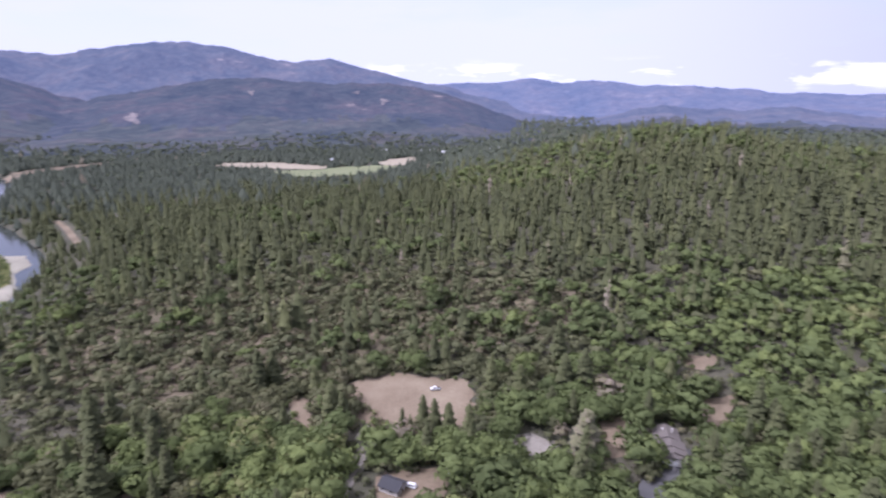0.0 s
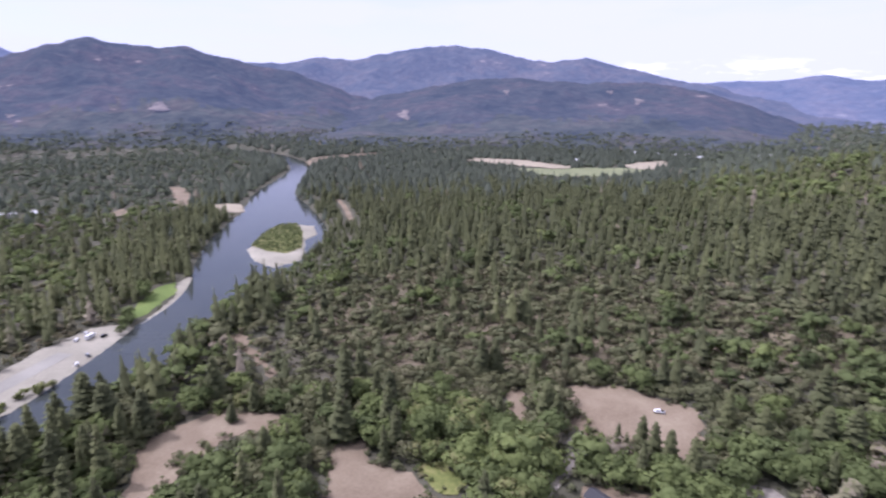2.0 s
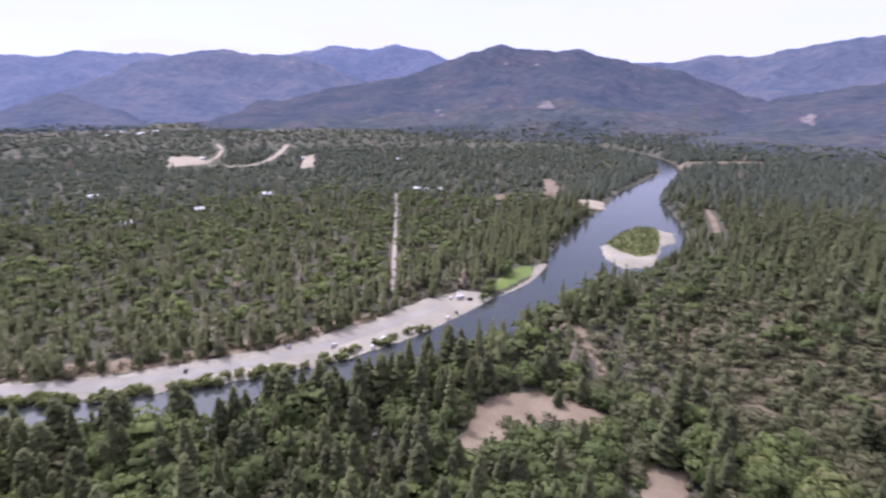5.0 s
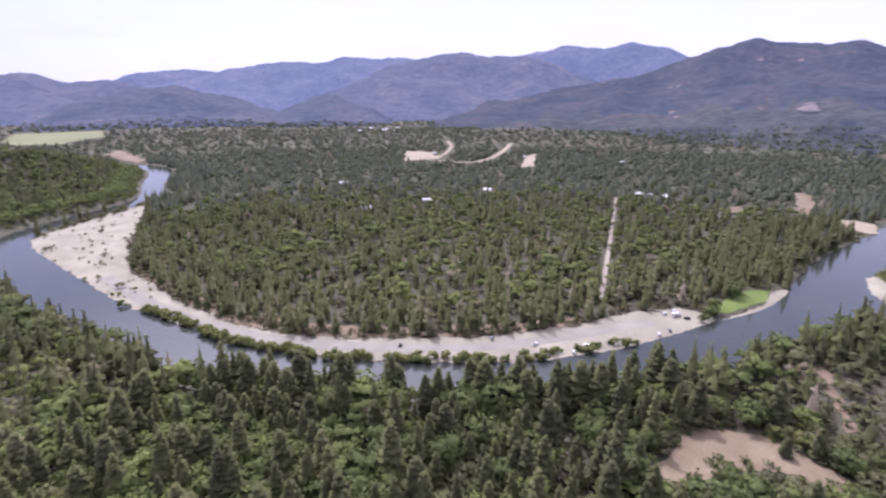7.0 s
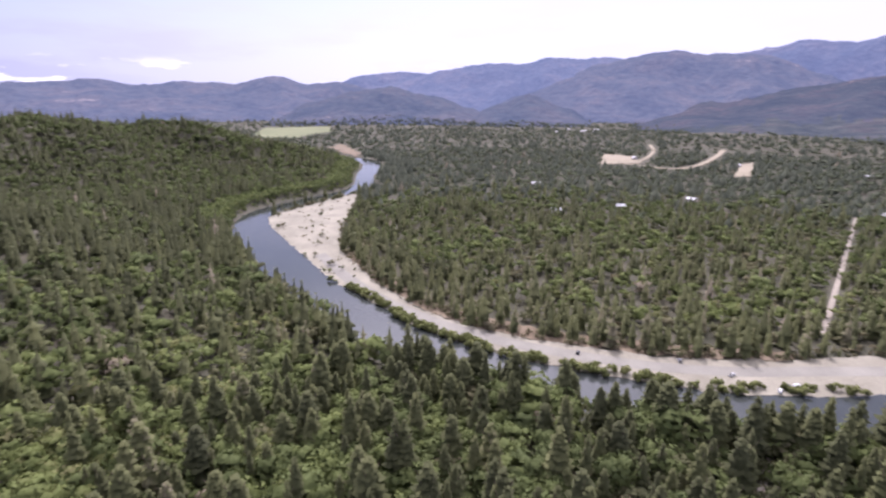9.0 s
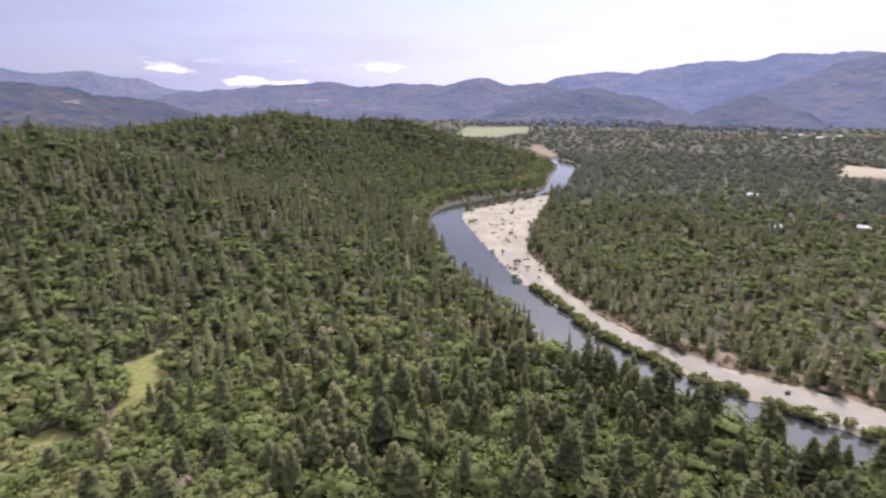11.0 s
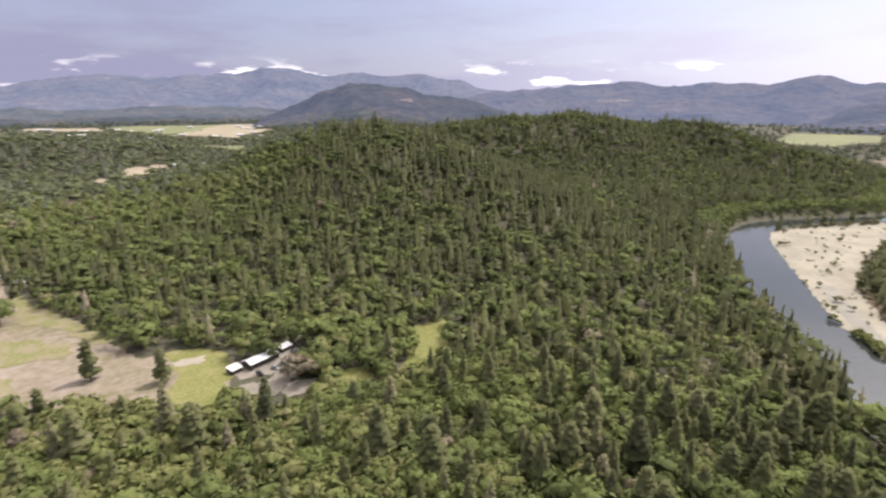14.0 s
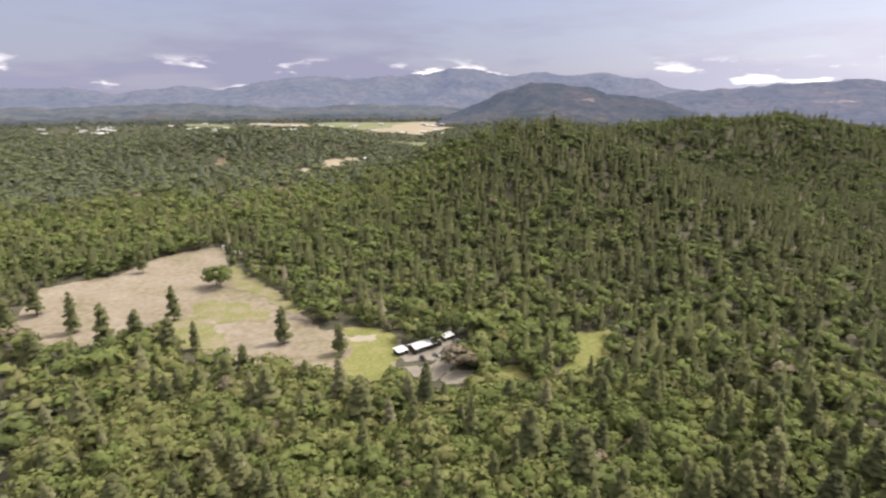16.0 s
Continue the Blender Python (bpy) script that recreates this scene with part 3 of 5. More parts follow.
patch("river_shore", [(-518, 524), (-524, 542), (-503, 529), (-470, 485), (-471, 468)], M_GRAVEL, "pale gravel at the river's bend", "shore", 5, 2, 0.8, seed=78)
patch("field", [(139, -2637), (28, -2883), (-439, -2957), (-266, -2460), (-61, -2150), (45, -2298)], M_GREENF, "green field on the valley floor", "field", 30, 9, 2.0, seed=25)
patch("field", [(-59, -2058), (-280, -2594), (-557, -2946), (-482, -2354), (-256, -1923)], M_TAN, "large pale tan field on the valley floor", "field", 30, 9, 2.4, seed=26)
patch("field", [(-82, -1494), (-127, -1645), (-231, -1594), (-191, -1404)], M_GREENF, "bright green field behind the hill", "field", 25, 3, 1.4, seed=27)
patch("field", [(-575, -2612), (-692, -2872), (-872, -2916), (-709, -2457)], M_GREENF, "pale green field on the valley floor", "field", 30, 9, 2.0, seed=28)
patch("field", [(842, -3078), (567, -3012), (465, -2639), (746, -2752)], M_TAN, "pale tan field on the far plain", "field", 30, 6, 2.0, seed=101)
patch("field", [(420, -2719), (171, -2613), (136, -2396), (398, -2498)], M_TAN, "narrow tan field between far tree lines", "field", 30, 6, 2.0, seed=102)
patch("field", [(1403, -3671), (1169, -3614), (1038, -3243), (1277, -3301)], M_TAN, "pale far field at the edge of a town", "field", 30, 6, 2.0, seed=103)
patch("field", [(679, -2648), (484, -2560), (433, -2394), (659, -2485)], M_GREENF, "narrow green field on the far plain", "field", 30, 6, 2.0, seed=104)
patch("field", [(-1813, -1133), (-2130, -1258), (-2269, -1037), (-2016, -915), (-1736, -919), (-1687, -994)], M_GREENF, "green field beyond the river bend", "field", 50, 4, 1.6, seed=29)
patch("cleared_land", [(-1461, -674), (-1554, -678), (-1341, -526), (-1277, -522), (-1364, -607)], M_DRY, "bare tan river flat", "cleared land", 10, 5, 1.4, seed=30)
patch("cleared_land", [(50, -1122), (27, -1184), (1, -1161), (8, -1090), (35, -1069)], M_TAN, "bare tan building land among trees", "cleared land", 10, 5, 1.4, seed=31)
patch("cleared_land", [(97, -1047), (77, -1075), (60, -1057), (73, -1014)], M_TAN, "small bare tan lot among trees", "cleared land", 8, 4, 1.4, seed=80)
patch("cleared_land", [(1, -1200), (-25, -1207), (-31, -1156), (-7, -1131)], M_TAN, "small bare tan lot among trees", "cleared land", 8, 4, 1.4, seed=81)
patch("cleared_land", [(253, -1133), (249, -1185), (232, -1165), (233, -1105)], M_DRY, "reddish bare earth lot in the woods", "cleared land", 6, 3, 1.0, seed=82)
patch("cleared_land", [(106, -850), (98, -870), (86, -848), (93, -819)], M_DRY, "small dry opening in the woods", "cleared land", 5, 2, 1.0, seed=83)
patch("cleared_land", [(-1235, 51), (-1424, 65), (-1395, 137), (-1268, 141)], M_TAN, "bare tan building land on the plain", "cleared land", 10, 5, 1.4, seed=32)
patch("cleared_land", [(-1095, 280), (-1266, 329), (-1314, 373), (-1095, 311)], M_TAN, "bare tan lot among trees", "cleared land", 20, 4, 1.4, seed=33)
patch("cleared_land", [(-761, 614), (-769, 655), (-661, 568), (-655, 541)], M_DRY, "dry grass lot by the river", "cleared land", 10, 2, 0.8, seed=34)
patch("cleared_land", [(-758, 613), (-760, 647), (-604, 515), (-632, 521)], M_DRY, "dry grass lot among the far trees", "cleared land", 10, 2, 0.8, seed=35)
patch("river_shore", [(-827, 990), (-800, 1090), (-721, 1207), (-708, 1185), (-762, 1060), (-781, 958)], M_DRY, "pale far river shore", "shore", 20, 2, 0.8, seed=36)
strip("dirt_track", [(-1269, 54), (-1235, 122), (-1181, 189), (-1267, 260), (-1514, 356)], 13, M_TAN, "broad bare graded track on the plain", lift=1.6, clear=8)
strip("dirt_track", [(-1257, 124), (-1368, 160), (-1515, 192), (-1639, 197)], 9, M_TAN, "winding graded track on the plain", lift=1.7, clear=8)
strip("dirt_track", [(-452, 633), (-416, 596), (-362, 531)], 7, M_DRY, "short pale track near the river", clear=6)


def island():
    """A low gravel island with a flat green top."""
    poly = [(-403, 405), (-369, 377), (-336, 367), (-328, 395), (-342, 421), (-372, 457), (-377, 487), (-405, 517), (-429, 516), (-447, 505), (-436, 467), (-412, 423)]
    edge = rough_edge(poly, 4, 0.8, 40)
    c = edge.mean(0)
    rings = [c + (edge - c) * k for k in (1.06, 0.95, 0.7, 0.35)]
    n = len(edge)
    v = np.vstack([np.column_stack([r, np.full(n, z)]) for r, z in zip(rings, (-0.8, 0.35, 0.9, 1.0))] + [[[*c, 1.0]]])
    f = [(k * n + i, k * n + (i + 1) % n, (k + 1) * n + (i + 1) % n, (k + 1) * n + i) for k in range(3) for i in range(n)]
    ob = mesh_object("island", v, f, M_GRAVEL, smooth_shade=True)
    tagged(ob, "low pale gravel island in the river", "island", kind="structure")
    top = [(x, y) for x, y in [(-407, 416), (-433, 463), (-445, 505), (-431, 517), (-399, 488), (-355, 432), (-355, 408), (-380, 407)]]
    patch("island_grass", top, M_LAWN, "green scrub grass on the gravel island", "grass", 3, 0.7, seed=41, flat=1.15, bare=False)
    return top


ISLAND_TOP = island()


# ---- mountains round the valley ----
RANGES = []


def mountain(name, r0, r1, crest, mat, label, seed, spur=0.2, rise=1.15, foot=False):
    """A wooded range: crest gives bearing and height angle as seen from the valley's middle."""
    c = np.array(crest, float)
    a = np.arange(c[0, 0], c[-1, 0] + 0.01, 0.3)
    k = np.clip(np.searchsorted(c[:, 0], a, "right") - 1, 0, len(c) - 2)
    u = (a - c[k, 0]) / (c[k + 1, 0] - c[k, 0])
    el = c[k, 1] + (c[k + 1, 1] - c[k, 1]) * (0.5 * u + 0.5 * u * u * (3 - 2 * u))
    el = el + 0.16 * np.array([noise.fractal((v * 0.55, seed * 7.3, 0.0), 0.9, 2.0, 4) for v in a])
    steps = 26
    rows, crests = [], 150 + r1 * np.tan(np.radians(el))
    for j in range(steps + 4):
        w = j / steps
        r = r0 + (r1 - r0) * w
        x, y = -np.sin(np.radians(a)) * r, np.cos(np.radians(a)) * r
        n = np.array([noise.fractal((p / 420, q / 420, seed), 1.0, 2.1, 5) for p, q in zip(x, y)])
        rid = np.array([1 - 2.2 * abs(noise.noise((p / 500, q / 500, seed + 9))) for p, q in zip(x, y)])
        if w <= 1:
            f = w ** rise
            h = 11 + (np.maximum(crests, 0) - 11) * (f + spur * (0.9 * rid + 0.9 * n) * math.sin(math.pi * w) * (0.4 + 0.6 * w)) + n * 5 * w + 3.0 * w * np.random.default_rng(seed * 31 + j).normal(0, 0.5, len(a))
        else:
            h = crests * (1 - (w - 1) * 2.5) + n * 6
        rows.append(np.column_stack([x, y, np.maximum(h, 11) if 0 < w < 1.05 else np.full(len(a), -12.0) if w <= 0 else np.maximum(h, -12)]))
    na = len(a)
    i, j = np.meshgrid(np.arange(steps + 3), np.arange(na - 1), indexing="ij")
    q = i * na + j
    RANGES.append((np.vstack(rows), na, steps + 3))
    ob = mesh_object(name, np.vstack(rows), np.stack([q, q + 1, q + na + 1, q + na], -1).reshape(-1, 4)[:, ::-1], mat, smooth_shade=True)
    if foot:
        # wooded foot and lower slope get less haze glow, with uneven upper edges
        ob.data.materials.append(M_LOW_HAZE)
        ob.data.materials.append(M_FOOT_HAZE)
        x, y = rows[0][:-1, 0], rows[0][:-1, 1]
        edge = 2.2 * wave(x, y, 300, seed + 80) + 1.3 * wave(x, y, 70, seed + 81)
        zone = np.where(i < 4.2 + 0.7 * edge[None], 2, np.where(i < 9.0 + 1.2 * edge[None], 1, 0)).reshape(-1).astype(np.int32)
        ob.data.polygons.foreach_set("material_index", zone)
    return tagged(ob, label, "mountain", kind="structure")


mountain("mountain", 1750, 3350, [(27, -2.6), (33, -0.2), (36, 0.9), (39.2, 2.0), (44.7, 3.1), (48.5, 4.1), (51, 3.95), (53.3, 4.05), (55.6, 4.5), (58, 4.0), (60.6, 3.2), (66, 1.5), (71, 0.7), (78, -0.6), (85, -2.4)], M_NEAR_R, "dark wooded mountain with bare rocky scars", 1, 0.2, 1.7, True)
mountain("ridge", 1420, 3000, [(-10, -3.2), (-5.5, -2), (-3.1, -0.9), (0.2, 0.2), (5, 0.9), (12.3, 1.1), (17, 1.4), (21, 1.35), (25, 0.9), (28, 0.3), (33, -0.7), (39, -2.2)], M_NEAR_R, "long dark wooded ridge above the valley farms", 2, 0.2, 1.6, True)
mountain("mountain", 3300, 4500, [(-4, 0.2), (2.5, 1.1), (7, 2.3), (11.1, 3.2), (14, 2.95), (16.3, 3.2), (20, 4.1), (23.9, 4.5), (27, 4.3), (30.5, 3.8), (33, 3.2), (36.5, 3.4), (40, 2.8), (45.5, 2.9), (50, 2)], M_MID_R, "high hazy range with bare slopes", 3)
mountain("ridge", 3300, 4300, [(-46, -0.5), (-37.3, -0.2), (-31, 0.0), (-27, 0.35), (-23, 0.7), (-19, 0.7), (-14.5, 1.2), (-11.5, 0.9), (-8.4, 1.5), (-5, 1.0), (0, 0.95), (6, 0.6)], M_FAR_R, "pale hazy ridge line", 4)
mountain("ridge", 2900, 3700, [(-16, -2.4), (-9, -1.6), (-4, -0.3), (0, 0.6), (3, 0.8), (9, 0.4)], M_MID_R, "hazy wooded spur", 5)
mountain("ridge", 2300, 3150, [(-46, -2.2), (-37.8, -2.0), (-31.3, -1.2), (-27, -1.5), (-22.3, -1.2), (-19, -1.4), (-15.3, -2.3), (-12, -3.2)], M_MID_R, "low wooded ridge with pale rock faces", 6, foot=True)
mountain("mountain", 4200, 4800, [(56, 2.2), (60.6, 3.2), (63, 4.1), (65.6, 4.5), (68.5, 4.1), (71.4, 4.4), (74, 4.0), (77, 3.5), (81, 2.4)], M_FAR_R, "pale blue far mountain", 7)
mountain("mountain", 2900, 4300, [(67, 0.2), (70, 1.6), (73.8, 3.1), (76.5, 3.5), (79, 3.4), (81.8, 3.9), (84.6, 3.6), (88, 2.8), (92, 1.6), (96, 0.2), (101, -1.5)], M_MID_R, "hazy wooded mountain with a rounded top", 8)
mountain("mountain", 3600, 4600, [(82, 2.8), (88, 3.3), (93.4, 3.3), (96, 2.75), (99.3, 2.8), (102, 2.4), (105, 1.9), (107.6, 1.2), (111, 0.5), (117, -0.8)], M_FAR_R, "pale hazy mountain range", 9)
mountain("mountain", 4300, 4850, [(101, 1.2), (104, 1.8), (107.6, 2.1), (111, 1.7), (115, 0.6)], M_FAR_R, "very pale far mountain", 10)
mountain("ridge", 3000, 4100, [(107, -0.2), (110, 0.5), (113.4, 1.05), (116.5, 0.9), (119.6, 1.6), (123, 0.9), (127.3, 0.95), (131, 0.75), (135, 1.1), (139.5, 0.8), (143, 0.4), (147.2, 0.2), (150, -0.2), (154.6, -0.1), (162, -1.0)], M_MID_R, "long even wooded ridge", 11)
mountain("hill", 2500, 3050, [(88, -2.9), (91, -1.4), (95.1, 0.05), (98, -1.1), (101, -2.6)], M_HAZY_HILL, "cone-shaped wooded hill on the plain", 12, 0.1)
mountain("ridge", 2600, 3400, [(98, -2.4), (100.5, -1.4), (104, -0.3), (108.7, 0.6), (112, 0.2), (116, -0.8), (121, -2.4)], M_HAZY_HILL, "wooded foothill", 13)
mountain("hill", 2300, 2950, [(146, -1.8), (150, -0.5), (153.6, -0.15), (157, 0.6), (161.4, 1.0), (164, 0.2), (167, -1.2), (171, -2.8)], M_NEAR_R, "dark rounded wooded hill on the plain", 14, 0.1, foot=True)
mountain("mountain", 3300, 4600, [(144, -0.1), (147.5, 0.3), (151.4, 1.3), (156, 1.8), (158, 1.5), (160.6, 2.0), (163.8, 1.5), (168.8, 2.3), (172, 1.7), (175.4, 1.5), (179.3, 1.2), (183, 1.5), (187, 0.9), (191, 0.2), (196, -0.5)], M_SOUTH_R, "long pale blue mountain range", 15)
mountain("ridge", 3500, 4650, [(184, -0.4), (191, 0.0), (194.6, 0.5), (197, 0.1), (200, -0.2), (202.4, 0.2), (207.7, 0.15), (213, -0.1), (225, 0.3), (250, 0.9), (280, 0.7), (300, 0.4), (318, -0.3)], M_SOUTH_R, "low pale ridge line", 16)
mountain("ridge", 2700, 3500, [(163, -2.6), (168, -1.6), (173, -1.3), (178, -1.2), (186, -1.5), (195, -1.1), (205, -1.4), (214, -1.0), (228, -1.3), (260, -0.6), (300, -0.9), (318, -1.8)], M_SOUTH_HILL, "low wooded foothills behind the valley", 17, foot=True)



def scars():
    """Bare earth slips and cut slopes on the ranges, by bearing, height angle, width and height in degrees."""
    trees = []
    for v, na, n in RANGES:
        q = [(i * na + j, i * na + j + 1, (i + 1) * na + j + 1, (i + 1) * na + j) for i in range(n) for j in range(na - 1)]
        trees.append(BVHTree.FromPolygons([Vector(p) for p in v], q))
    eye = Vector((0, 0, 150))
    r = np.random.default_rng(61)
    for az_, el_, w, h in ((51.04, -1.19, 1.68, 0.73), (28.6, -2.06, 1.12, 0.78), (5.69, -1.57, 0.62, 1.12), (18.38, 0.11, 0.56, 0.39), (-16.58, -2.42, 2.52, 0.5), (8.49, 0.09, 0.62, 0.28), (155.89, -0.73, 1.12, 0.34), (5.88, -0.75, 0.78, 0.56), (61.82, -1.68, 0.56, 0.28)):
        v, ok = [], True
        spin = r.uniform(0, 6.28)
        for k in range(33):
            ring, a = (0, 0.0) if k == 0 else ((k - 1) // 16 + 1, (k - 1) % 16 * math.pi / 8)
            q = ring / 2 * (1 + 0.35 * math.sin(3 * a + spin) * (ring == 2) + r.uniform(-0.25, 0.25) * (ring == 2))
            b, e = radians(az_ + 0.5 * w * q * math.cos(a)), radians(el_ + 0.5 * h * q * math.sin(a))
            d = Vector((-math.sin(b) * math.cos(e), math.cos(b) * math.cos(e), math.sin(e)))
            hits = [t.ray_cast(eye, d) for t in trees]
            hits = [x for x in hits if x[0] is not None]
            ok &= bool(hits)
            if hits:
                v.append(min(hits, key=lambda x: x[3])[0] + Vector((0, 0, 2.5)) - d * 4)
        if not ok or max((p - v[0]).length for p in v) > 260:
            continue
        f = [(0, 1 + k, 1 + (k + 1) % 16) for k in range(16)]
        for k in range(16):
            a, b = 1 + k, 1 + (k + 1) % 16
            f += [(a, a + 16, b + 16), (a, b + 16, b)]
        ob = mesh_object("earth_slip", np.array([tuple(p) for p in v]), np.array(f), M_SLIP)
        tagged(ob, "pale bare earth slip on a wooded mountainside", "bare slope", kind="structure")


scars()

# ---- trees ----
TRI = np.array([[-0.5, -0.3], [0.5, -0.3], [0.0, 0.6]])
OCT_V = np.array([[1, 0, 0], [0, 1, 0], [-1, 0, 0], [0, -1, 0], [0, 0, 1], [0, 0, -1]], float)
OCT_F = np.array([[0, 1, 4], [1, 2, 4], [2, 3, 4], [3, 0, 4], [1, 0, 5], [2, 1, 5], [3, 2, 5], [0, 3, 5]])


def leaves(centres, normals, sizes, r):
    """One small leafy triangle per centre, facing about along its normal."""
    n = len(centres)
    up = np.cross(normals, r.normal(0, 1, (n, 3)))
    up /= np.linalg.norm(up, axis=1)[:, None] + 1e-9
    side = np.cross(up, normals)
    t = TRI[None] * r.uniform(0.7, 1.3, (n, 3, 2))
    v = centres[:, None] + (t[..., :1] * side[:, None] + t[..., 1:] * up[:, None]) * sizes[:, None, None]
    return v.reshape(-1, 3), np.arange(3 * n).reshape(-1, 3)


def join(parts):
    vs, fs, k = [], [], 0
    for v, f in parts:
        vs.append(v)
        fs.append(f + k)
        k += len(v)
    return np.vstack(vs), np.vstack(fs)


def broad_crown(seed, lobes, tufts, size, squat=1.0, low=0.42, swell=1.0, cores=99):
    """A rounded crown of unit height: several lobes, their outer sides covered with leafy tufts."""
    r = np.random.default_rng(seed)
    parts, normals = [], []
    cs, rs = [], []
    for k in range(lobes):
        a, q = r.uniform(0, 6.28), math.sqrt(r.uniform(0, 1)) * 0.27
        z = low + (0.80 - low) * r.uniform(0, 1) ** 0.8 * (1 - q * 1.3)
        cs.append((q * math.cos(a) * squat, q * math.sin(a) * squat, z))
        rs.append(r.uniform(0.14, 0.23) * swell)
    cs, rs = np.array(cs), np.array(rs)
    flat = np.array([squat, squat, 0.92])
    mid = np.array([0, 0, 0.38])
    for c, q in list(zip(cs, rs))[:cores]:
        v = OCT_V * q * 0.9 * flat * r.uniform(0.85, 1.15, (6, 1)) + c
        parts.append((v, OCT_F))
        normals.append(0.5 * OCT_V + (v - mid) * 1.2)
    n = tufts * 5
    k = r.integers(0, lobes, n)
    d = r.normal(0, 1, (n, 3))
    d[:, 2] = np.abs(d[:, 2]) * 1.2 - 0.35
    d /= np.linalg.norm(d, axis=1)[:, None]
    p = cs[k] + d * rs[k, None] * r.uniform(0.88, 1.12, (n, 1)) * flat
    # tufts buried in a neighbouring lobe are left out
    gap = np.linalg.norm((p[:, None] - cs[None]) / flat, axis=2) / rs[None]
    gap[np.arange(n), k] = 9
    free = np.where(gap.min(1) > 0.9)[0][:tufts]
    p, d, n = p[free], d[free], len(free)
    nrm = d + r.normal(0, 0.32, (n, 3))
    nrm /= np.linalg.norm(nrm, axis=1)[:, None]
    parts.append(leaves(p, nrm, size * r.uniform(0.7, 1.4, n), r))
    normals.append(np.repeat(0.62 * d + 0.18 * nrm + (p - mid) * 1.2 + (0, 0, 0.1), 3, 0))
    v, f = join(parts)
    n = np.vstack(normals)
    return v, f, n / np.linalg.norm(n, axis=1)[:, None]


def conifer_crown(seed, layers, arms, base=0.16, reach=0.17, taper=0.75, core=0.55):
    """A narrow crown of unit height: whorls of drooping boughs round a dense middle, ragged in outline."""
    r = np.random.default_rng(seed)
    vs, fs = [], []
    for k in range(layers):
        z = base + (0.965 - base) * (k / (layers - 1)) ** 0.92
        q = reach * ((1 - z) / (1 - base)) ** taper + 0.018
        off = r.uniform(0, 6.28)
        for j in range(arms):
            a = off + 6.28 * j / arms + r.uniform(-0.3, 0.3)
            w, ln = r.uniform(0.45, 0.85) * 6.28 / arms, q * r.uniform(0.62, 1.3)
            drop = ln * r.uniform(0.2, 0.6)
            zz = z + r.uniform(-0.5, 0.5) * 0.8 / layers
            i = len(vs)
            vs += [(0, 0, min(1.0, zz + 0.05)), (ln * 0.8 * math.cos(a - w), ln * 0.8 * math.sin(a - w), zz - drop), (ln * 1.15 * math.cos(a), ln * 1.15 * math.sin(a), zz - drop * 0.7),
                   (ln * 0.8 * math.cos(a + w), ln * 0.8 * math.sin(a + w), zz - drop)]
            fs += [(i, i + 1, i + 2), (i, i + 2, i + 3)]
    n = 6
    i = len(vs)
    z = base + 0.35 * (1 - base)
    for q, h in ((core * reach, base), (core * reach * 0.65 ** taper, z)):
        vs += [(q * math.cos(6.28 * j / n), q * math.sin(6.28 * j / n), h) for j in range(n)]
    vs.append((0, 0, 0.975))
    for j in range(n):
        o = (j + 1) % n
        fs += [(i + j, i + o, i + n + o), (i + j, i + n + o, i + n + j), (i + n + j, i + n + o, i + 2 * n)]
    v = np.array(vs, float)
    nr = v * (1.0 / reach, 1.0 / reach, 0) + r.normal(0, 0.16, v.shape) + (0, 0, 0.7)
    return v, np.array(fs), nr / np.linalg.norm(nr, axis=1)[:, None]


def trunk(h, w, n=6, sway=0.0):
    """A tapered trunk with three limbs, of height h and width w."""
    parts = []

    def limb(a, b, wa, wb):
        a, b = np.array(a, float), np.array(b, float)
        t = (b - a) / np.linalg.norm(b - a)
        s = np.cross(t, (0.3, 0.9, 0.1))
        s /= np.linalg.norm(s)
        q = np.cross(t, s)
        c = [(math.cos(6.28 * k / n), math.sin(6.28 * k / n)) for k in range(n)]
        v = [a + wa * (x * s + y * q) for x, y in c] + [b + wb * (x * s + y * q) for x, y in c]
        f = [(k, (k + 1) % n, n + (k + 1) % n) for k in range(n)] + [(k, n + (k + 1) % n, n + k) for k in range(n)]
        parts.append((np.array(v), np.array(f)))
    limb((0, 0, -0.03), (sway, 0, h), w, w * 0.35)
    for k in range(3):
        a = 2.1 * k + 0.4
        limb((sway * 0.6, 0, h * 0.6), (sway + 0.14 * math.cos(a), 0.14 * math.sin(a), h * 0.98), w * 0.45, w * 0.15)
    return join(parts)


KINDS = {
    "conifer": ([conifer_crown(10 + k, 18, 7, 0.08 + 0.05 * k, 0.150 + 0.014 * k, (0.75, 0.62, 0.55, 0.46)[k]) for k in range(4)], [conifer_crown(20 + k, 4, 4, 0.06, 0.195, (0.85, 0.72, 0.62, 0.52)[k], 0.66) for k in range(4)],
                [conifer_crown(30 + k, 2, 3, 0.1, 0.2, (0.8, 0.65, 0.5)[k], 0.8) for k in range(3)], M_CON, M_CON_T),
    "broadleaf": ([broad_crown(40 + k, 22, 200, 0.105, (1.15, 1.4, 1.25, 1.05)[k], 0.26, 0.80, 7) for k in range(4)], [broad_crown(50 + k, 6, 38, 0.178, 1.2, 0.32, 0.95, 3) for k in range(4)],
                  [broad_crown(60 + k, 2, 10, 0.28, 1.3, 0.42, 1.15, 1) for k in range(3)], M_BRO, M_BRO_T),
    "oak": ([broad_crown(70 + k, 18, 205, 0.110, 1.8, 0.28, 0.80, 7) for k in range(4)], [broad_crown(80 + k, 6, 34, 0.195, 1.6, 0.3, 0.95, 3) for k in range(4)],
            [broad_crown(90 + k, 2, 9, 0.30, 1.5, 0.4, 1.15, 1) for k in range(3)], M_OAK, M_OAK_T),
}


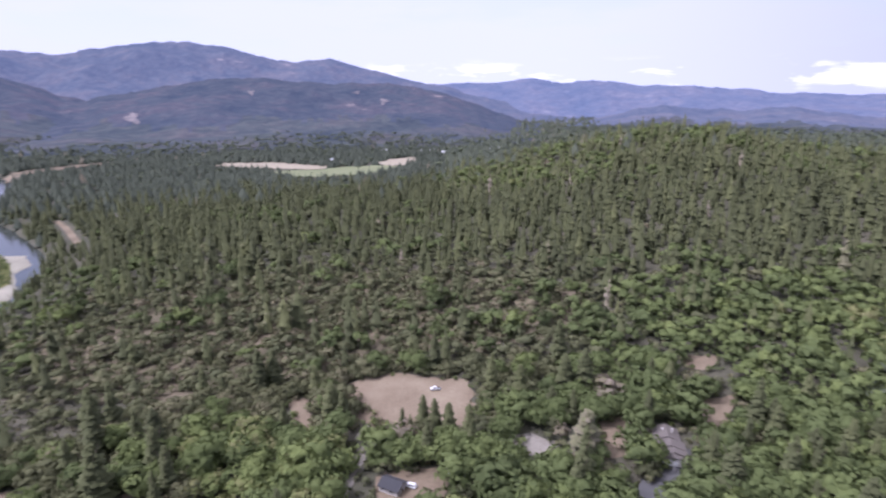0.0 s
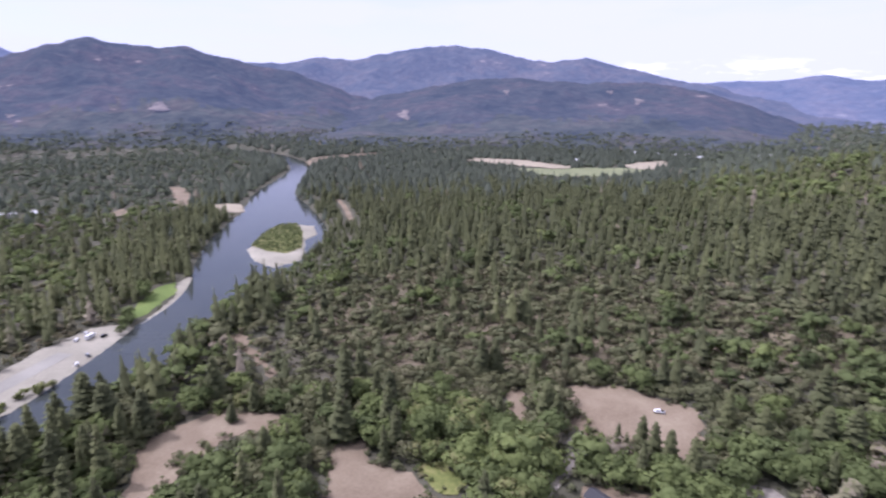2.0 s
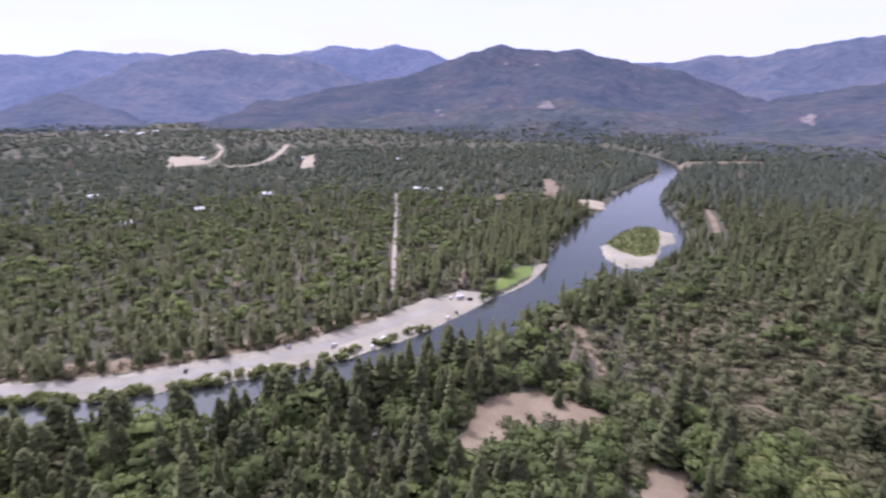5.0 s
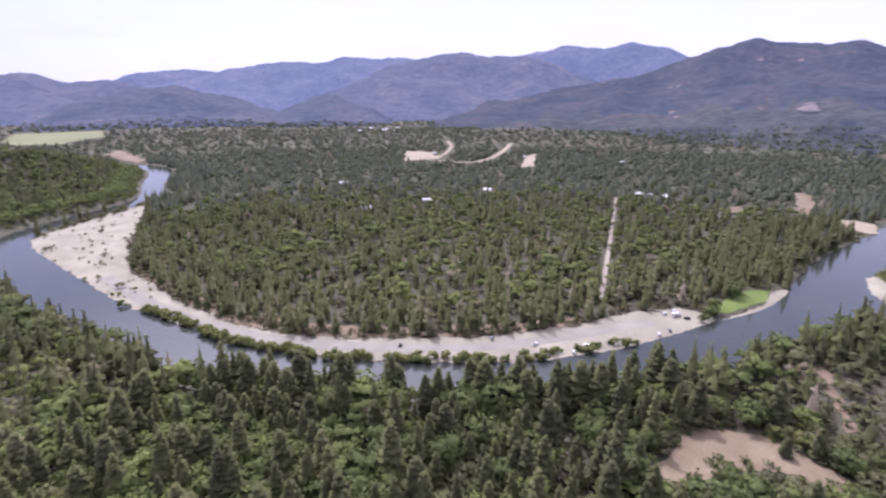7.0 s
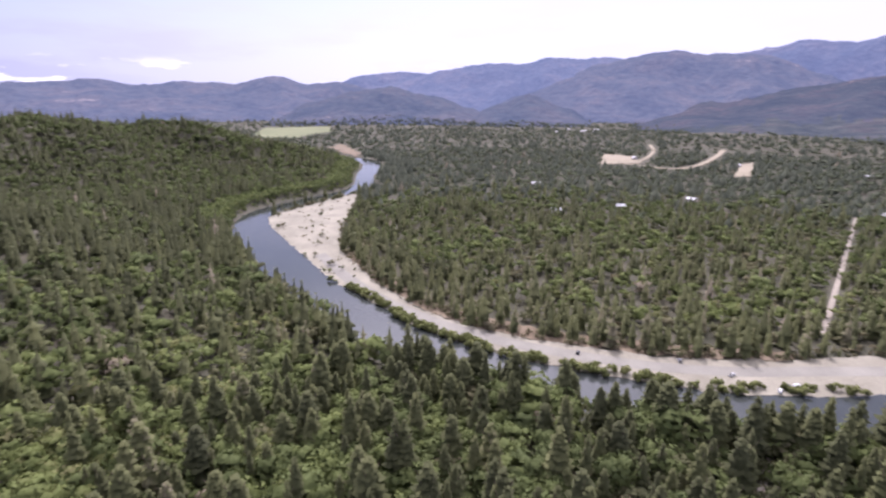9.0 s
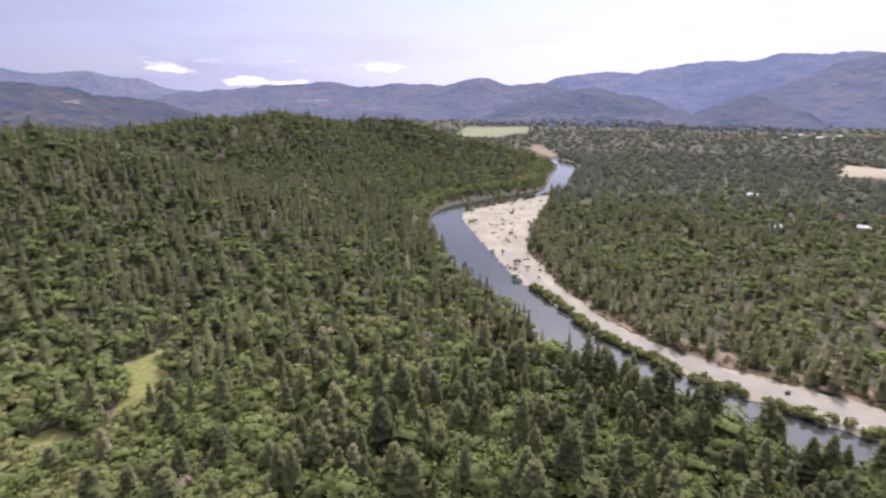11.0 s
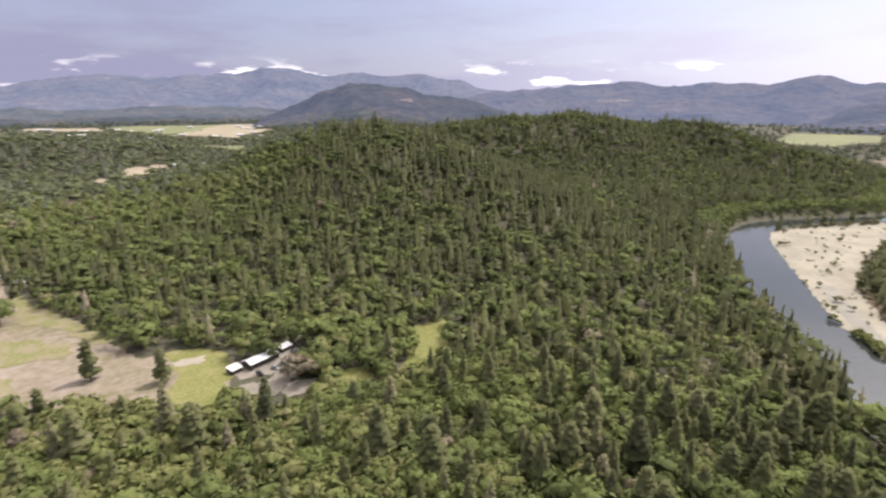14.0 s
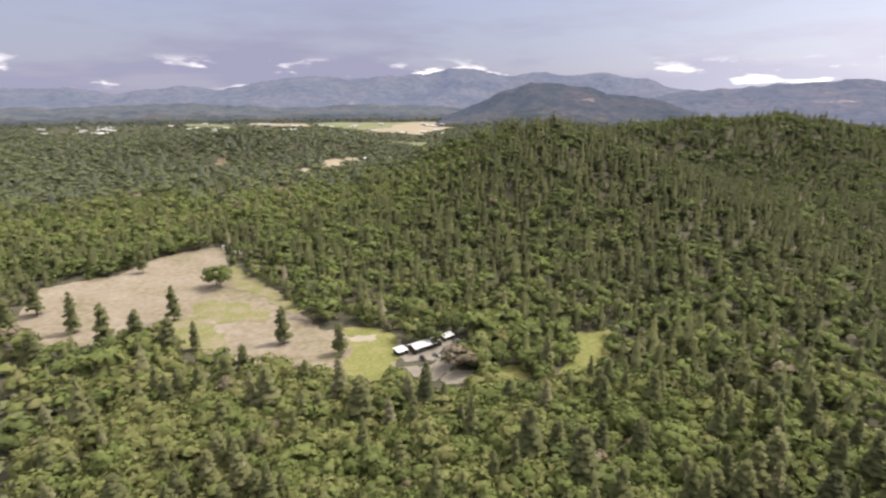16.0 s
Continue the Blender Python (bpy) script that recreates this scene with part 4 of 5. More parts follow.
def grow(name, templates, mat, x, y, h, tint, label, wide=None, z=None):
    """One joined stand of trees from templates, each turned, stretched and tinted its own way."""
    if not len(x):
        return
    r = np.random.default_rng(len(x))
    z = height(x, y) - 0.2 if z is None else z
    wide = np.ones(len(x)) if wide is None else wide
    pick = r.integers(0, len(templates), len(x))
    turn = r.uniform(0, 6.28, len(x))
    V, Fc, Tn, Nr, base = [], [], [], [], 0
    for k, (v, f, nr) in enumerate(templates):
        m = np.where(pick == k)[0]
        if not len(m):
            continue
        c, s = np.cos(turn[m])[:, None], np.sin(turn[m])[:, None]
        w = (h[m] * wide[m])[:, None]
        px = (v[None, :, 0] * c - v[None, :, 1] * s) * w + x[m][:, None]
        py = (v[None, :, 0] * s + v[None, :, 1] * c) * w + y[m][:, None]
        pz = v[None, :, 2] * h[m][:, None] + z[m][:, None]
        V.append(np.stack([px, py, pz], -1).reshape(-1, 3))
        Fc.append((f[None] + (np.arange(len(m)) * len(v))[:, None, None] + base).reshape(-1, 3))
        Tn.append(np.repeat(tint[m], len(v)))
        Nr.append(np.stack([nr[None, :, 0] * c - nr[None, :, 1] * s, nr[None, :, 0] * s + nr[None, :, 1] * c, nr[None, :, 2] + 0 * c], -1).reshape(-1, 3))
        base += len(m) * len(v)
    ob = mesh_object(name, np.vstack(V), np.vstack(Fc), mat, tint=np.concatenate(Tn), normals=np.vstack(Nr))
    return tagged(ob, label, "trees", kind="stuff")


def bearing(x, y):
    return np.degrees(np.arctan2(-x, y))


def seen(x, y, margin=3):
    """Inside the arc of country that the view sweeps over."""
    a = (bearing(x, y) + 95) % 360 - 95
    return (a > -40 - margin) & (a < 209 + margin)


def scatter(r0, r1, step, share_behind, seed):
    r = np.random.default_rng(seed)
    g = np.arange(-r1, r1, step)
    x, y = np.meshgrid(g, g)
    x, y = (x + r.uniform(-0.75, 0.75, x.shape) * step).ravel(), (y + r.uniform(-0.75, 0.75, y.shape) * step).ravel()
    d = np.hypot(x, y)
    k = (d >= r0) & (d < r1) & (seen(x, y) | (r.uniform(0, 1, len(x)) < share_behind))
    x, y = x[k], y[k]
    bank, side = river(x, y)
    far = np.hypot(x, y)
    b = (bearing(x, y) + 95) % 360 - 95
    k = (bank > 3) & ((far < 800) | (bank > 9) | (side > 0))
    # the wooded slopes take over from the plain
    k &= (far < 1480) | (b > 33) | (b < -2)
    k &= (far < 1950) | (b > 80) | (b < -2)
    for poly in BARE:
        p = np.array(poly)
        box = (x > p[:, 0].min()) & (x < p[:, 0].max()) & (y > p[:, 1].min()) & (y < p[:, 1].max())
        idx = np.where(box & k)[0]
        k[idx[inside(poly, x[idx], y[idx])]] = False
    return x[k], y[k]


def sort_trees(x, y, seed):
    """Kind, height and tint of each tree by where it grows; tint also holds haze and hill shade."""
    r = np.random.default_rng(seed)
    n = len(x)
    bank, side = river(x, y)
    con = 0.41 + 0.24 * wave(x, y, 240, 11) + 0.12 * wave(x, y, 70, 12)
    oak = 0.12 + 0.10 * wave(x, y, 180, 13)
    keep = np.full(n, 0.95)
    up = side > 0
    b = bearing(x, y) % 360
    g = lambda cx, cy, s: np.exp(-((x - cx) ** 2 + (y - cy) ** 2) / (2 * s * s))
    con = con + 0.42 * (up & (y > 330)) * smooth((y - 330) / 120) + 0.15 * (up & (bank < 40)) - 0.02 * (~up) + 0.30 * up * g(-370, -420, 190) + 0.30 * up * g(270, 380, 130) + 0.45 * (~up & (bank < 80)) + 0.04 * (up & (y < -340)) - 0.05 * smooth((np.hypot(x, y) - 800) / 700)
    con = con - 0.30 * smooth((b - 163) / 10) * smooth((np.hypot(x, y) - 540) / 120)
    scrub = np.clip(1.25 * (g(-70, 330, 75) + g(-160, 290, 65) + g(30, 320, 60)), 0, 1)
    oak = oak + 0.70 * scrub + 0.40 * g(-170, 150, 80) + 0.20 * (~up)
    con = con * (1 - 0.75 * scrub) * (1 - 0.75 * g(-170, 150, 75)) * (1 - 0.8 * np.clip(g(60, 180, 80) + g(150, 190, 90), 0, 1)) * (1 - 0.72 * np.clip(g(30, -200, 110) + g(120, -190, 90), 0, 1)) * (1 - 0.35 * g(-120, -230, 90)) * (1 - 0.2 * g(-180, -80, 80))
    keep = keep - 0.02 * scrub - 0.05 * (~up)
    grove = np.clip(g(-68, 182, 26) + g(-45, 165, 20) + g(207, 272, 45), 0, 1)
    con, oak = con * (1 - 0.85 * grove), oak * (1 - 0.9 * grove)
    u = r.uniform(0, 1, n)
    kind = np.where(u < con, 0, np.where(r.uniform(0, 1, n) < oak / (1.0 - np.clip(con, 0, 0.9)), 2, 1))
    h = np.where(kind == 0, r.normal(17.6, 4.4, n), np.where(kind == 1, r.normal(12.2, 2.6, n), r.normal(7.5, 1.5, n)))
    h = h * (1 - 0.04 * scrub) + 1.5 * ((kind == 0) & (np.hypot(x, y) < 330))
    h = np.clip(np.where(up | (bank < 80), h, h * 0.86) + 5.0 * (up & (bank < 26) & (x > -520) & (y < 300)), 4.5, 30)
    bend = up & (bank < 45) & (x < -520) & (y < 0)
    kind = np.where(bend, 1, kind)
    h = np.where(up & (bank < 45) & (y > 300) & (y < 540), h * 0.7, h)
    h = np.where(bend, 4.0 + 0.12 * bank, h)
    # g(-430, -520, 260) puts the hill's shade into its tint
    # haze painted in: tints even out and darken with distance, paler far south
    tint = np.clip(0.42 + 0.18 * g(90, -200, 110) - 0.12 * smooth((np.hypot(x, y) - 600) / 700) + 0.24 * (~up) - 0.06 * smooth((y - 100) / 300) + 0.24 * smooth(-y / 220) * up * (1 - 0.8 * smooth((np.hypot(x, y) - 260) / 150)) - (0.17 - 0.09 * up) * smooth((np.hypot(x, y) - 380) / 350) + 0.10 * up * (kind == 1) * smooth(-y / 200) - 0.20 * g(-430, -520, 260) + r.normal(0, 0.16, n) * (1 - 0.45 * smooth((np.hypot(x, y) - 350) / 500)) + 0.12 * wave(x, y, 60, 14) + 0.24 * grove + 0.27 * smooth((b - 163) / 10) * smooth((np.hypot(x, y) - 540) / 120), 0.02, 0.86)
    tint = np.where((kind > 0) & (r.uniform(0, 1, n) < 0.005), 1.0, tint)
    tint = np.where((kind == 0) & (r.uniform(0, 1, n) < 0.006), 1.0, tint)
    k = r.uniform(0, 1, n) < keep
    # no tree stands so close before open ground that it would hide it
    away = np.hypot(x, y)
    low = np.zeros(n, bool)
    for share, off in itertools.product((0.25, 0.55), (-2.0, 0, 2.0)):
        q = 142 / (142 - h * share)
        for poly in BARE:
            p = np.array(poly)
            dist = np.hypot(*p.mean(0))
            if dist > 330 and off:
                continue
            w = q if dist < 700 else 1 + (q - 1) * 0.6
            sx, sy = x * w - y / away * off, y * w + x / away * off
            i = np.where((sx > p[:, 0].min()) & (sx < p[:, 0].max()) & (sy > p[:, 1].min()) & (sy < p[:, 1].max()))[0]
            low[i[inside(poly, sx[i], sy[i])]] = True
    h = np.where(low, r.uniform(1.0, 2.4, n), h)
    kind = np.where(low, 1 + (r.uniform(0, 1, n) < 0.5), kind)
    return x[k], y[k], kind[k], h[k], tint[k]


NAMES = ("conifer", "broadleaf", "oak")
LABELS = {"conifer": "tall dark green conifer with drooping boughs", "broadleaf": "rounded bright green broadleaf tree", "oak": "low spreading grey-green oak"}


def tree_thing(kind, k):
    """One tree with its trunk and crown, of unit height."""
    tree = new("conifer_tree" if kind == "conifer" else "oak_tree" if kind == "oak" else "pine_tree" if kind == "pine" else "broadleaf_tree")
    v, f = trunk(0.92 if kind in ("conifer", "pine") else 0.55, 0.016 if kind in ("conifer", "pine") else 0.03, sway=0.0 if kind in ("conifer", "pine") else 0.03)
    mesh_object("trunk", v, f, M_BARK, tree)
    v, f, nr = KINDS[kind][0][k]
    mesh_object("crown", v, f, KINDS[kind][4], tree, normals=nr)
    return tagged(tree, LABELS[kind], "tree", "trees of the near wood")


def plant_near(x, y, kind, h, tint, count):
    """The nearest trees of each kind as things of their own; returns which were used."""
    used = np.zeros(len(x), bool)
    d = np.hypot(x, y)
    r = np.random.default_rng(5)
    for q, name in enumerate(NAMES):
        m = np.where((kind == q) & (h > 3) & seen(x, y, 0) & (d > 138))[0]
        m = m[np.argsort(d[m])][:count]
        used[m] = True
        masters = [tree_thing(name, k) for k in range(4)]
        for i, j in enumerate(m):
            z = float(height(x[j], y[j])) - 0.1
            w = r.uniform(0.85, 1.2)
            mat = pose(x[j], y[j], z, 0, 0, r.uniform(0, 360)) @ Matrix.Diagonal((h[j] * w, h[j] * w, h[j], 1))
            if i < 4:
                masters[i].matrix_basis = mat
            else:
                t = masters[i % 4]
                c = copy_thing(t, mat)
                c.matrix_basis = mat
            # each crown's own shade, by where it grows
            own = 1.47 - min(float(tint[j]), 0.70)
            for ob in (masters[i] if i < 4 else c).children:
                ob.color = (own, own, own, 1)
    return used


def forest():
    for r0, r1, step, lod, behind, seed in ((0, 265, 5.7, 0, 0.0, 1), (265, 980, 8.0, 1, 0.0, 2), (800, 1330, 9.2, 1, -2, 7), (620, 1500, 11.6, 2, 0.0, 3), (1500, 2300, 21, 2, 0.0, 6), (0, 800, 17, 2, -1, 4), (2300, 3300, 34, 2, 0.0, 5)):
        x, y = scatter(r0, r1, step, behind if behind >= 0 else 1.0, seed)
        if behind == -1:
            k = ~seen(x, y)
            x, y = x[k], y[k]
        fuzz = np.random.default_rng(seed + 90).normal(0, 70, len(x))
        if r0 == 265:
            k = (np.hypot(x, y) + fuzz < 790)
            x, y = x[k], y[k]
        elif r0 == 620:
            k = (np.hypot(x, y) + fuzz > 800)
            x, y = x[k], y[k]
        # the wooded hills downstream keep their full trees
        hills = (bearing(x, y) > 112) & (bearing(x, y) < 161) & (np.hypot(x, y) < 1330)
        if behind == -2 or r0 == 620:
            k = hills if behind == -2 else ~hills
            x, y = x[k], y[k]
        x, y, kind, h, tint = sort_trees(x, y, seed + 50)
        if lod == 2:
            h = h * (0.85 if r0 < 2000 else 0.9)
        left = np.ones(len(x), bool)
        if lod == 0:
            left = ~plant_near(x, y, kind, h, tint, 280)
            near = left & ((np.hypot(x, y) < 138) | (h < 3))
            left &= ~near
            for q, name in enumerate(NAMES):
                m = near & (kind == q)
                grow(("conifer_wood", "broadleaf_wood", "oak_wood")[q], KINDS[name][1], KINDS[name][3], x[m], y[m], h[m], tint[m], "trees of the wood below the lookout")
        for q, name in enumerate(NAMES):
            m = left & (kind == q)
            wide = rng.uniform(0.85, 1.2, m.sum()) * ((1.0, 1.05, 2.0) if q == 0 else (1.1, 1.25, 1.9))[lod] * (1.3 if r0 >= 1500 else 1.0)
            grow(("conifer_wood", "broadleaf_wood", "oak_wood")[q], KINDS[name][lod], KINDS[name][3] if lod < 2 else (M_CON_HAZE, M_BRO_HAZE, M_BRO_HAZE)[q], x[m], y[m], h[m], tint[m],
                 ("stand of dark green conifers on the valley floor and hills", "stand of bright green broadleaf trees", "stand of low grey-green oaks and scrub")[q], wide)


def scrub():
    """Low grey-green shrubs between the oaks of the dry slope."""
    r = np.random.default_rng(23)
    x, y = r.uniform(-280, 140, 6000), r.uniform(210, 440, 6000)
    k = r.uniform(0, 1, 6000) < np.clip(np.exp(-((x + 60) / 110) ** 2 / 2 - ((y - 330) / 60) ** 2 / 2) * 1.3, 0, 1)
    for poly in BARE:
        k &= ~inside(poly, x, y)
    x, y = x[k], y[k]
    grow("scrub", [broad_crown(400 + k, 2, 22, 0.3, 1.7, 0.3, 1.1, 1) for k in range(3)], M_OAK, x, y, r.uniform(2.0, 5.4, len(x)), r.uniform(0.1, 0.85, len(x)), "low grey-green and dry brown shrubs on a slope")


def slope_trees():
    """Woods that climb the feet of the nearest slopes and thin out upwards."""
    r = np.random.default_rng(64)
    X, Y, Z = [], [], []
    for k in (0, 1, 5, 11, 12, 13, 16):
        v, na, n = RANGES[k]
        v = v.reshape(n + 1, na, 3)
        many = int(na * 12)
        i, j = (r.uniform(0, 1, many) ** 1.4 * 5 + 0.4), r.uniform(0, na - 1.01, many)
        i0, j0 = i.astype(int), j.astype(int)
        u, w = (i - i0)[:, None], (j - j0)[:, None]
        p = (v[i0, j0] * (1 - w) + v[i0, j0 + 1] * w) * (1 - u) + (v[i0 + 1, j0] * (1 - w) + v[i0 + 1, j0 + 1] * w) * u
        p = p[(r.uniform(0, 1, many) < 1.1 - i / 5.6) & (p[:, 2] < 60) & seen(p[:, 0], p[:, 1])]
        X, Y, Z = X + list(p[:, 0]), Y + list(p[:, 1]), Z + list(p[:, 2] - 1.0)
    x, y, z = np.array(X), np.array(Y), np.array(Z)
    half = r.uniform(0, 1, len(x)) < 0.55
    for m, kind, mat in ((half, "conifer", M_CON_HAZE), (~half, "broadleaf", M_BRO_HAZE)):
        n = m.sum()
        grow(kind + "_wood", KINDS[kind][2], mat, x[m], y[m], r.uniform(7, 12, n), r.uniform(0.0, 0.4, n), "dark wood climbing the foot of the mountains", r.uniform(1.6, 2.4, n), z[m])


forest()
slope_trees()
scrub()


# ---- buildings, vehicles and small things ----
M_WHITE_METAL = plain("white_metal_roof", (0.52, 0.53, 0.54), 0.5)
M_GREY_ROOF = plain("grey_shingle_roof", (0.115, 0.100, 0.088), 0.9)
M_DARK_ROOF = plain("dark_shingle_roof", (0.045, 0.045, 0.048), 0.95)
M_DARK_WOOD = plain("dark_weathered_boards", (0.075, 0.06, 0.05), 0.9)
M_WALL = plain("painted_wall", (0.42, 0.40, 0.37), 0.8)
M_WHITE = plain("white_paint", (0.72, 0.72, 0.71), 0.35)
M_SILVER = plain("silver_paint", (0.40, 0.41, 0.43), 0.35, 0.4)
M_DARKCAR = plain("dark_paint", (0.05, 0.05, 0.06), 0.3)
M_YELLOW = plain("yellow_machine_paint", (0.55, 0.33, 0.04), 0.45)
M_RUBBER = plain("rubber", (0.025, 0.025, 0.027), 0.9)
M_GLASS = plain("window_glass", (0.03, 0.035, 0.04), 0.08)


def box(bm, x0, x1, y0, y1, z0, z1, bevel=0.0):
    m = Matrix.LocRotScale(((x0 + x1) / 2, (y0 + y1) / 2, (z0 + z1) / 2), None, (x1 - x0, y1 - y0, z1 - z0))
    g = bmesh.ops.create_cube(bm, size=1, matrix=m)
    if bevel:
        bmesh.ops.bevel(bm, geom=list({e for v in g["verts"] for e in v.link_edges}), offset=bevel, segments=2, affect="EDGES")
    return bm


def prism(bm, profile, y0, y1):
    """A solid with the x-z profile, from y0 to y1."""
    a = [bm.verts.new((x, y0, z)) for x, z in profile]
    b = [bm.verts.new((x, y1, z)) for x, z in profile]
    n = len(profile)
    bm.faces.new(a[::-1])
    bm.faces.new(b)
    for i in range(n):
        bm.faces.new((a[i], a[(i + 1) % n], b[(i + 1) % n], b[i]))
    bmesh.ops.recalc_face_normals(bm, faces=bm.faces)
    return bm


def gable(thing, x, w, y0, y1, eave, ridge, wall, roof, over=0.5, thick=0.22):
    """Walls and two roof slabs round the middle line x, running along y."""
    h = w / 2
    part("wall", prism(bmesh.new(), [(x - h, -0.4), (x + h, -0.4), (x + h, eave), (x, ridge - 0.05), (x - h, eave)], y0, y1), wall, thing)
    k = (ridge - eave) / h
    for s in (-1, 1):
        o = h + over
        part("roof", prism(bmesh.new(), [(x + s * o, eave - k * over), (x, ridge), (x, ridge + thick), (x + s * o, eave - k * over + thick)], y0 - over, y1 + over), roof, thing)


def opening(thing, name, x0, x1, y0, y1, z0, z1, mat):
    ob = part(name, box(bmesh.new(), x0, x1, y0, y1, z0, z1), mat, thing)
    return ob


def place(ob, x, y, turn, lift=0.0):
    ob.matrix_basis = pose(x, y, float(height(np.array(x), np.array(y))) + lift, 0, 0, turn)
    return ob


def big_house():
    """A low house of stepped gables under grey shingles."""
    t = new("house")
    for k, (x, w, y0, y1, e, r) in enumerate(((0, 13, 4, 15, 3.6, 6.2), (0.8, 14.5, -3, 4, 3.2, 5.5), (1.6, 13.5, -8, -3, 2.9, 4.9), (1.2, 11, -12, -8, 2.7, 4.4))):
        gable(t, x, w, y0, y1, e, r, M_WALL, M_GREY_ROOF)
    for x in (-2.6, 0.6):
        opening(t, "garage_door", x, x + 2.6, -12.06, -11.9, 0.1, 2.3, M_WHITE)
    for y in (6, 10, 12.5):
        for s in (-1, 1):
            w = opening(t, "window", s * 6.5 - 0.04, s * 6.5 + 0.04, y, y + 1.4, 1.0, 2.3, M_GLASS)
            part("window_frame", box(bmesh.new(), s * 6.5 - 0.06, s * 6.5 + 0.06, y - 0.08, y + 1.48, 0.88, 1.0), M_WHITE, w)
    part("chimney", box(bmesh.new(), 2.2, 3.2, 9, 10, 4.5, 7.2), M_WALL, t, "pale chimney")
    part("skylight", box(bmesh.new(), -2.2, -1.0, 10.8, 12.2, 5.5, 5.75), M_WHITE, t)
    return tagged(t, "low house with stepped grey shingle gables beside a driveway", "house")


big = place(big_house(), 87.5, 188.0, -13)
big.scale = (0.74, 0.74, 0.8)


def small_house(wall, roof, w, l, eave, ridge, label, category="house", name="house"):
    t = new(name)
    gable(t, 0, w, -l / 2, l / 2, eave, ridge, wall, roof)
    opening(t, "door", -0.5, 0.5, -l / 2 - 0.05, -l / 2 + 0.03, 0.05, 2.1, M_DARK_WOOD)
    for y in (-l / 4, l / 5):
        for s in (-1, 1):
            w_ = opening(t, "window", s * w / 2 - 0.04, s * w / 2 + 0.04, y, y + 1.3, 1.0, 2.1, M_GLASS)
            part("sill", box(bmesh.new(), s * w / 2 - 0.09, s * w / 2 + 0.09, y - 0.1, y + 1.4, 0.9, 1.0), M_WHITE, w_)
    return tagged(t, label, category)


place(small_house(M_WALL, M_DARK_ROOF, 6.2, 8.0, 2.5, 4.2, "small house with a dark shingle roof in a dry yard"), -19.0, 173.5, 62)
place(small_house(M_WALL, M_GREY_ROOF, 5.0, 7.0, 2.3, 3.5, "small grey-roofed garage under trees", "garage", "garage"), 5.1, 181.5, 75)


def barn():
    """A long open-sided barn with a white metal roof and a lean-to."""
    t = new("barn")
    part("roof", prism(bmesh.new(), [(-5.6, 4.0), (0.4, 5.6), (5.6, 4.0), (5.6, 4.2), (0.4, 5.82), (-5.6, 4.2)], -12.8, 12.8), M_WHITE_METAL, t, "white ribbed metal roof")
    for k in range(13):
        y = -12 + 2 * k
        part("roof_rib", prism(bmesh.new(), [(-5.6, 4.2), (0.4, 5.82), (5.6, 4.2), (5.6, 4.26), (0.4, 5.89), (-5.6, 4.26)], y, y + 0.09), M_WHITE_METAL, t)
    part("end_wall", prism(bmesh.new(), [(-5.2, -0.3), (5.2, -0.3), (5.2, 4.1), (0.4, 5.5), (-5.2, 4.1)], -12.4, -12.2), M_DARK_WOOD, t)
    part("end_wall", prism(bmesh.new(), [(-5.2, -0.3), (5.2, -0.3), (5.2, 4.1), (0.4, 5.5), (-5.2, 4.1)], 12.2, 12.4), M_DARK_WOOD, t)
    part("back_wall", box(bmesh.new(), 5.0, 5.2, -12.2, 12.2, -0.3, 4.1), M_DARK_WOOD, t)
    for k in range(7):
        y = -12 + 4 * k
        part("post", box(bmesh.new(), -5.2, -5.0, y - 0.1, y + 0.1, -0.3, 4.05), M_DARK_WOOD, t)
    return tagged(t, "long dark barn with a white metal roof in a farmyard", "barn")


def shed(w, l, h, label):
    """An open shed under a single sloping white roof."""
    t = new("shed")
    part("roof", prism(bmesh.new(), [(-w / 2 - 0.3, h), (w / 2 + 0.3, h + 0.9), (w / 2 + 0.3, h + 1.06), (-w / 2 - 0.3, h + 0.16)], -l / 2 - 0.3, l / 2 + 0.3), M_WHITE_METAL, t, "white metal roof")
    part("back_wall", box(bmesh.new(), w / 2 - 0.15, w / 2, -l / 2, l / 2, -0.3, h + 0.85), M_DARK_WOOD, t)
    for s in (-1, 1):
        part("side_wall", prism(bmesh.new(), [(-w / 2, -0.3), (w / 2 - 0.15, -0.3), (w / 2 - 0.15, h + 0.83), (-w / 2, h)], s * (l / 2 - 0.1) - 0.07, s * (l / 2 - 0.1) + 0.07), M_DARK_WOOD, t)
        part("post", box(bmesh.new(), -w / 2, -w / 2 + 0.2, s * (l / 2 - 0.3) - 0.1, s * (l / 2 - 0.3) + 0.1, -0.3, h), M_DARK_WOOD, t)
    return tagged(t, label, "shed")


place(barn(), -39, -283, 298).scale = (0.72, 0.72, 0.85)
place(shed(5, 6.2, 2.6, "small open shed with a white metal roof"), -25, -278.5, 298)
place(shed(4, 7, 2.6, "lean-to with a white roof behind the barn"), -53.5, -291.5, 298)
place(shed(4, 5, 2.4, "low white-roofed shelter in the trees"), -91, -312, 200)


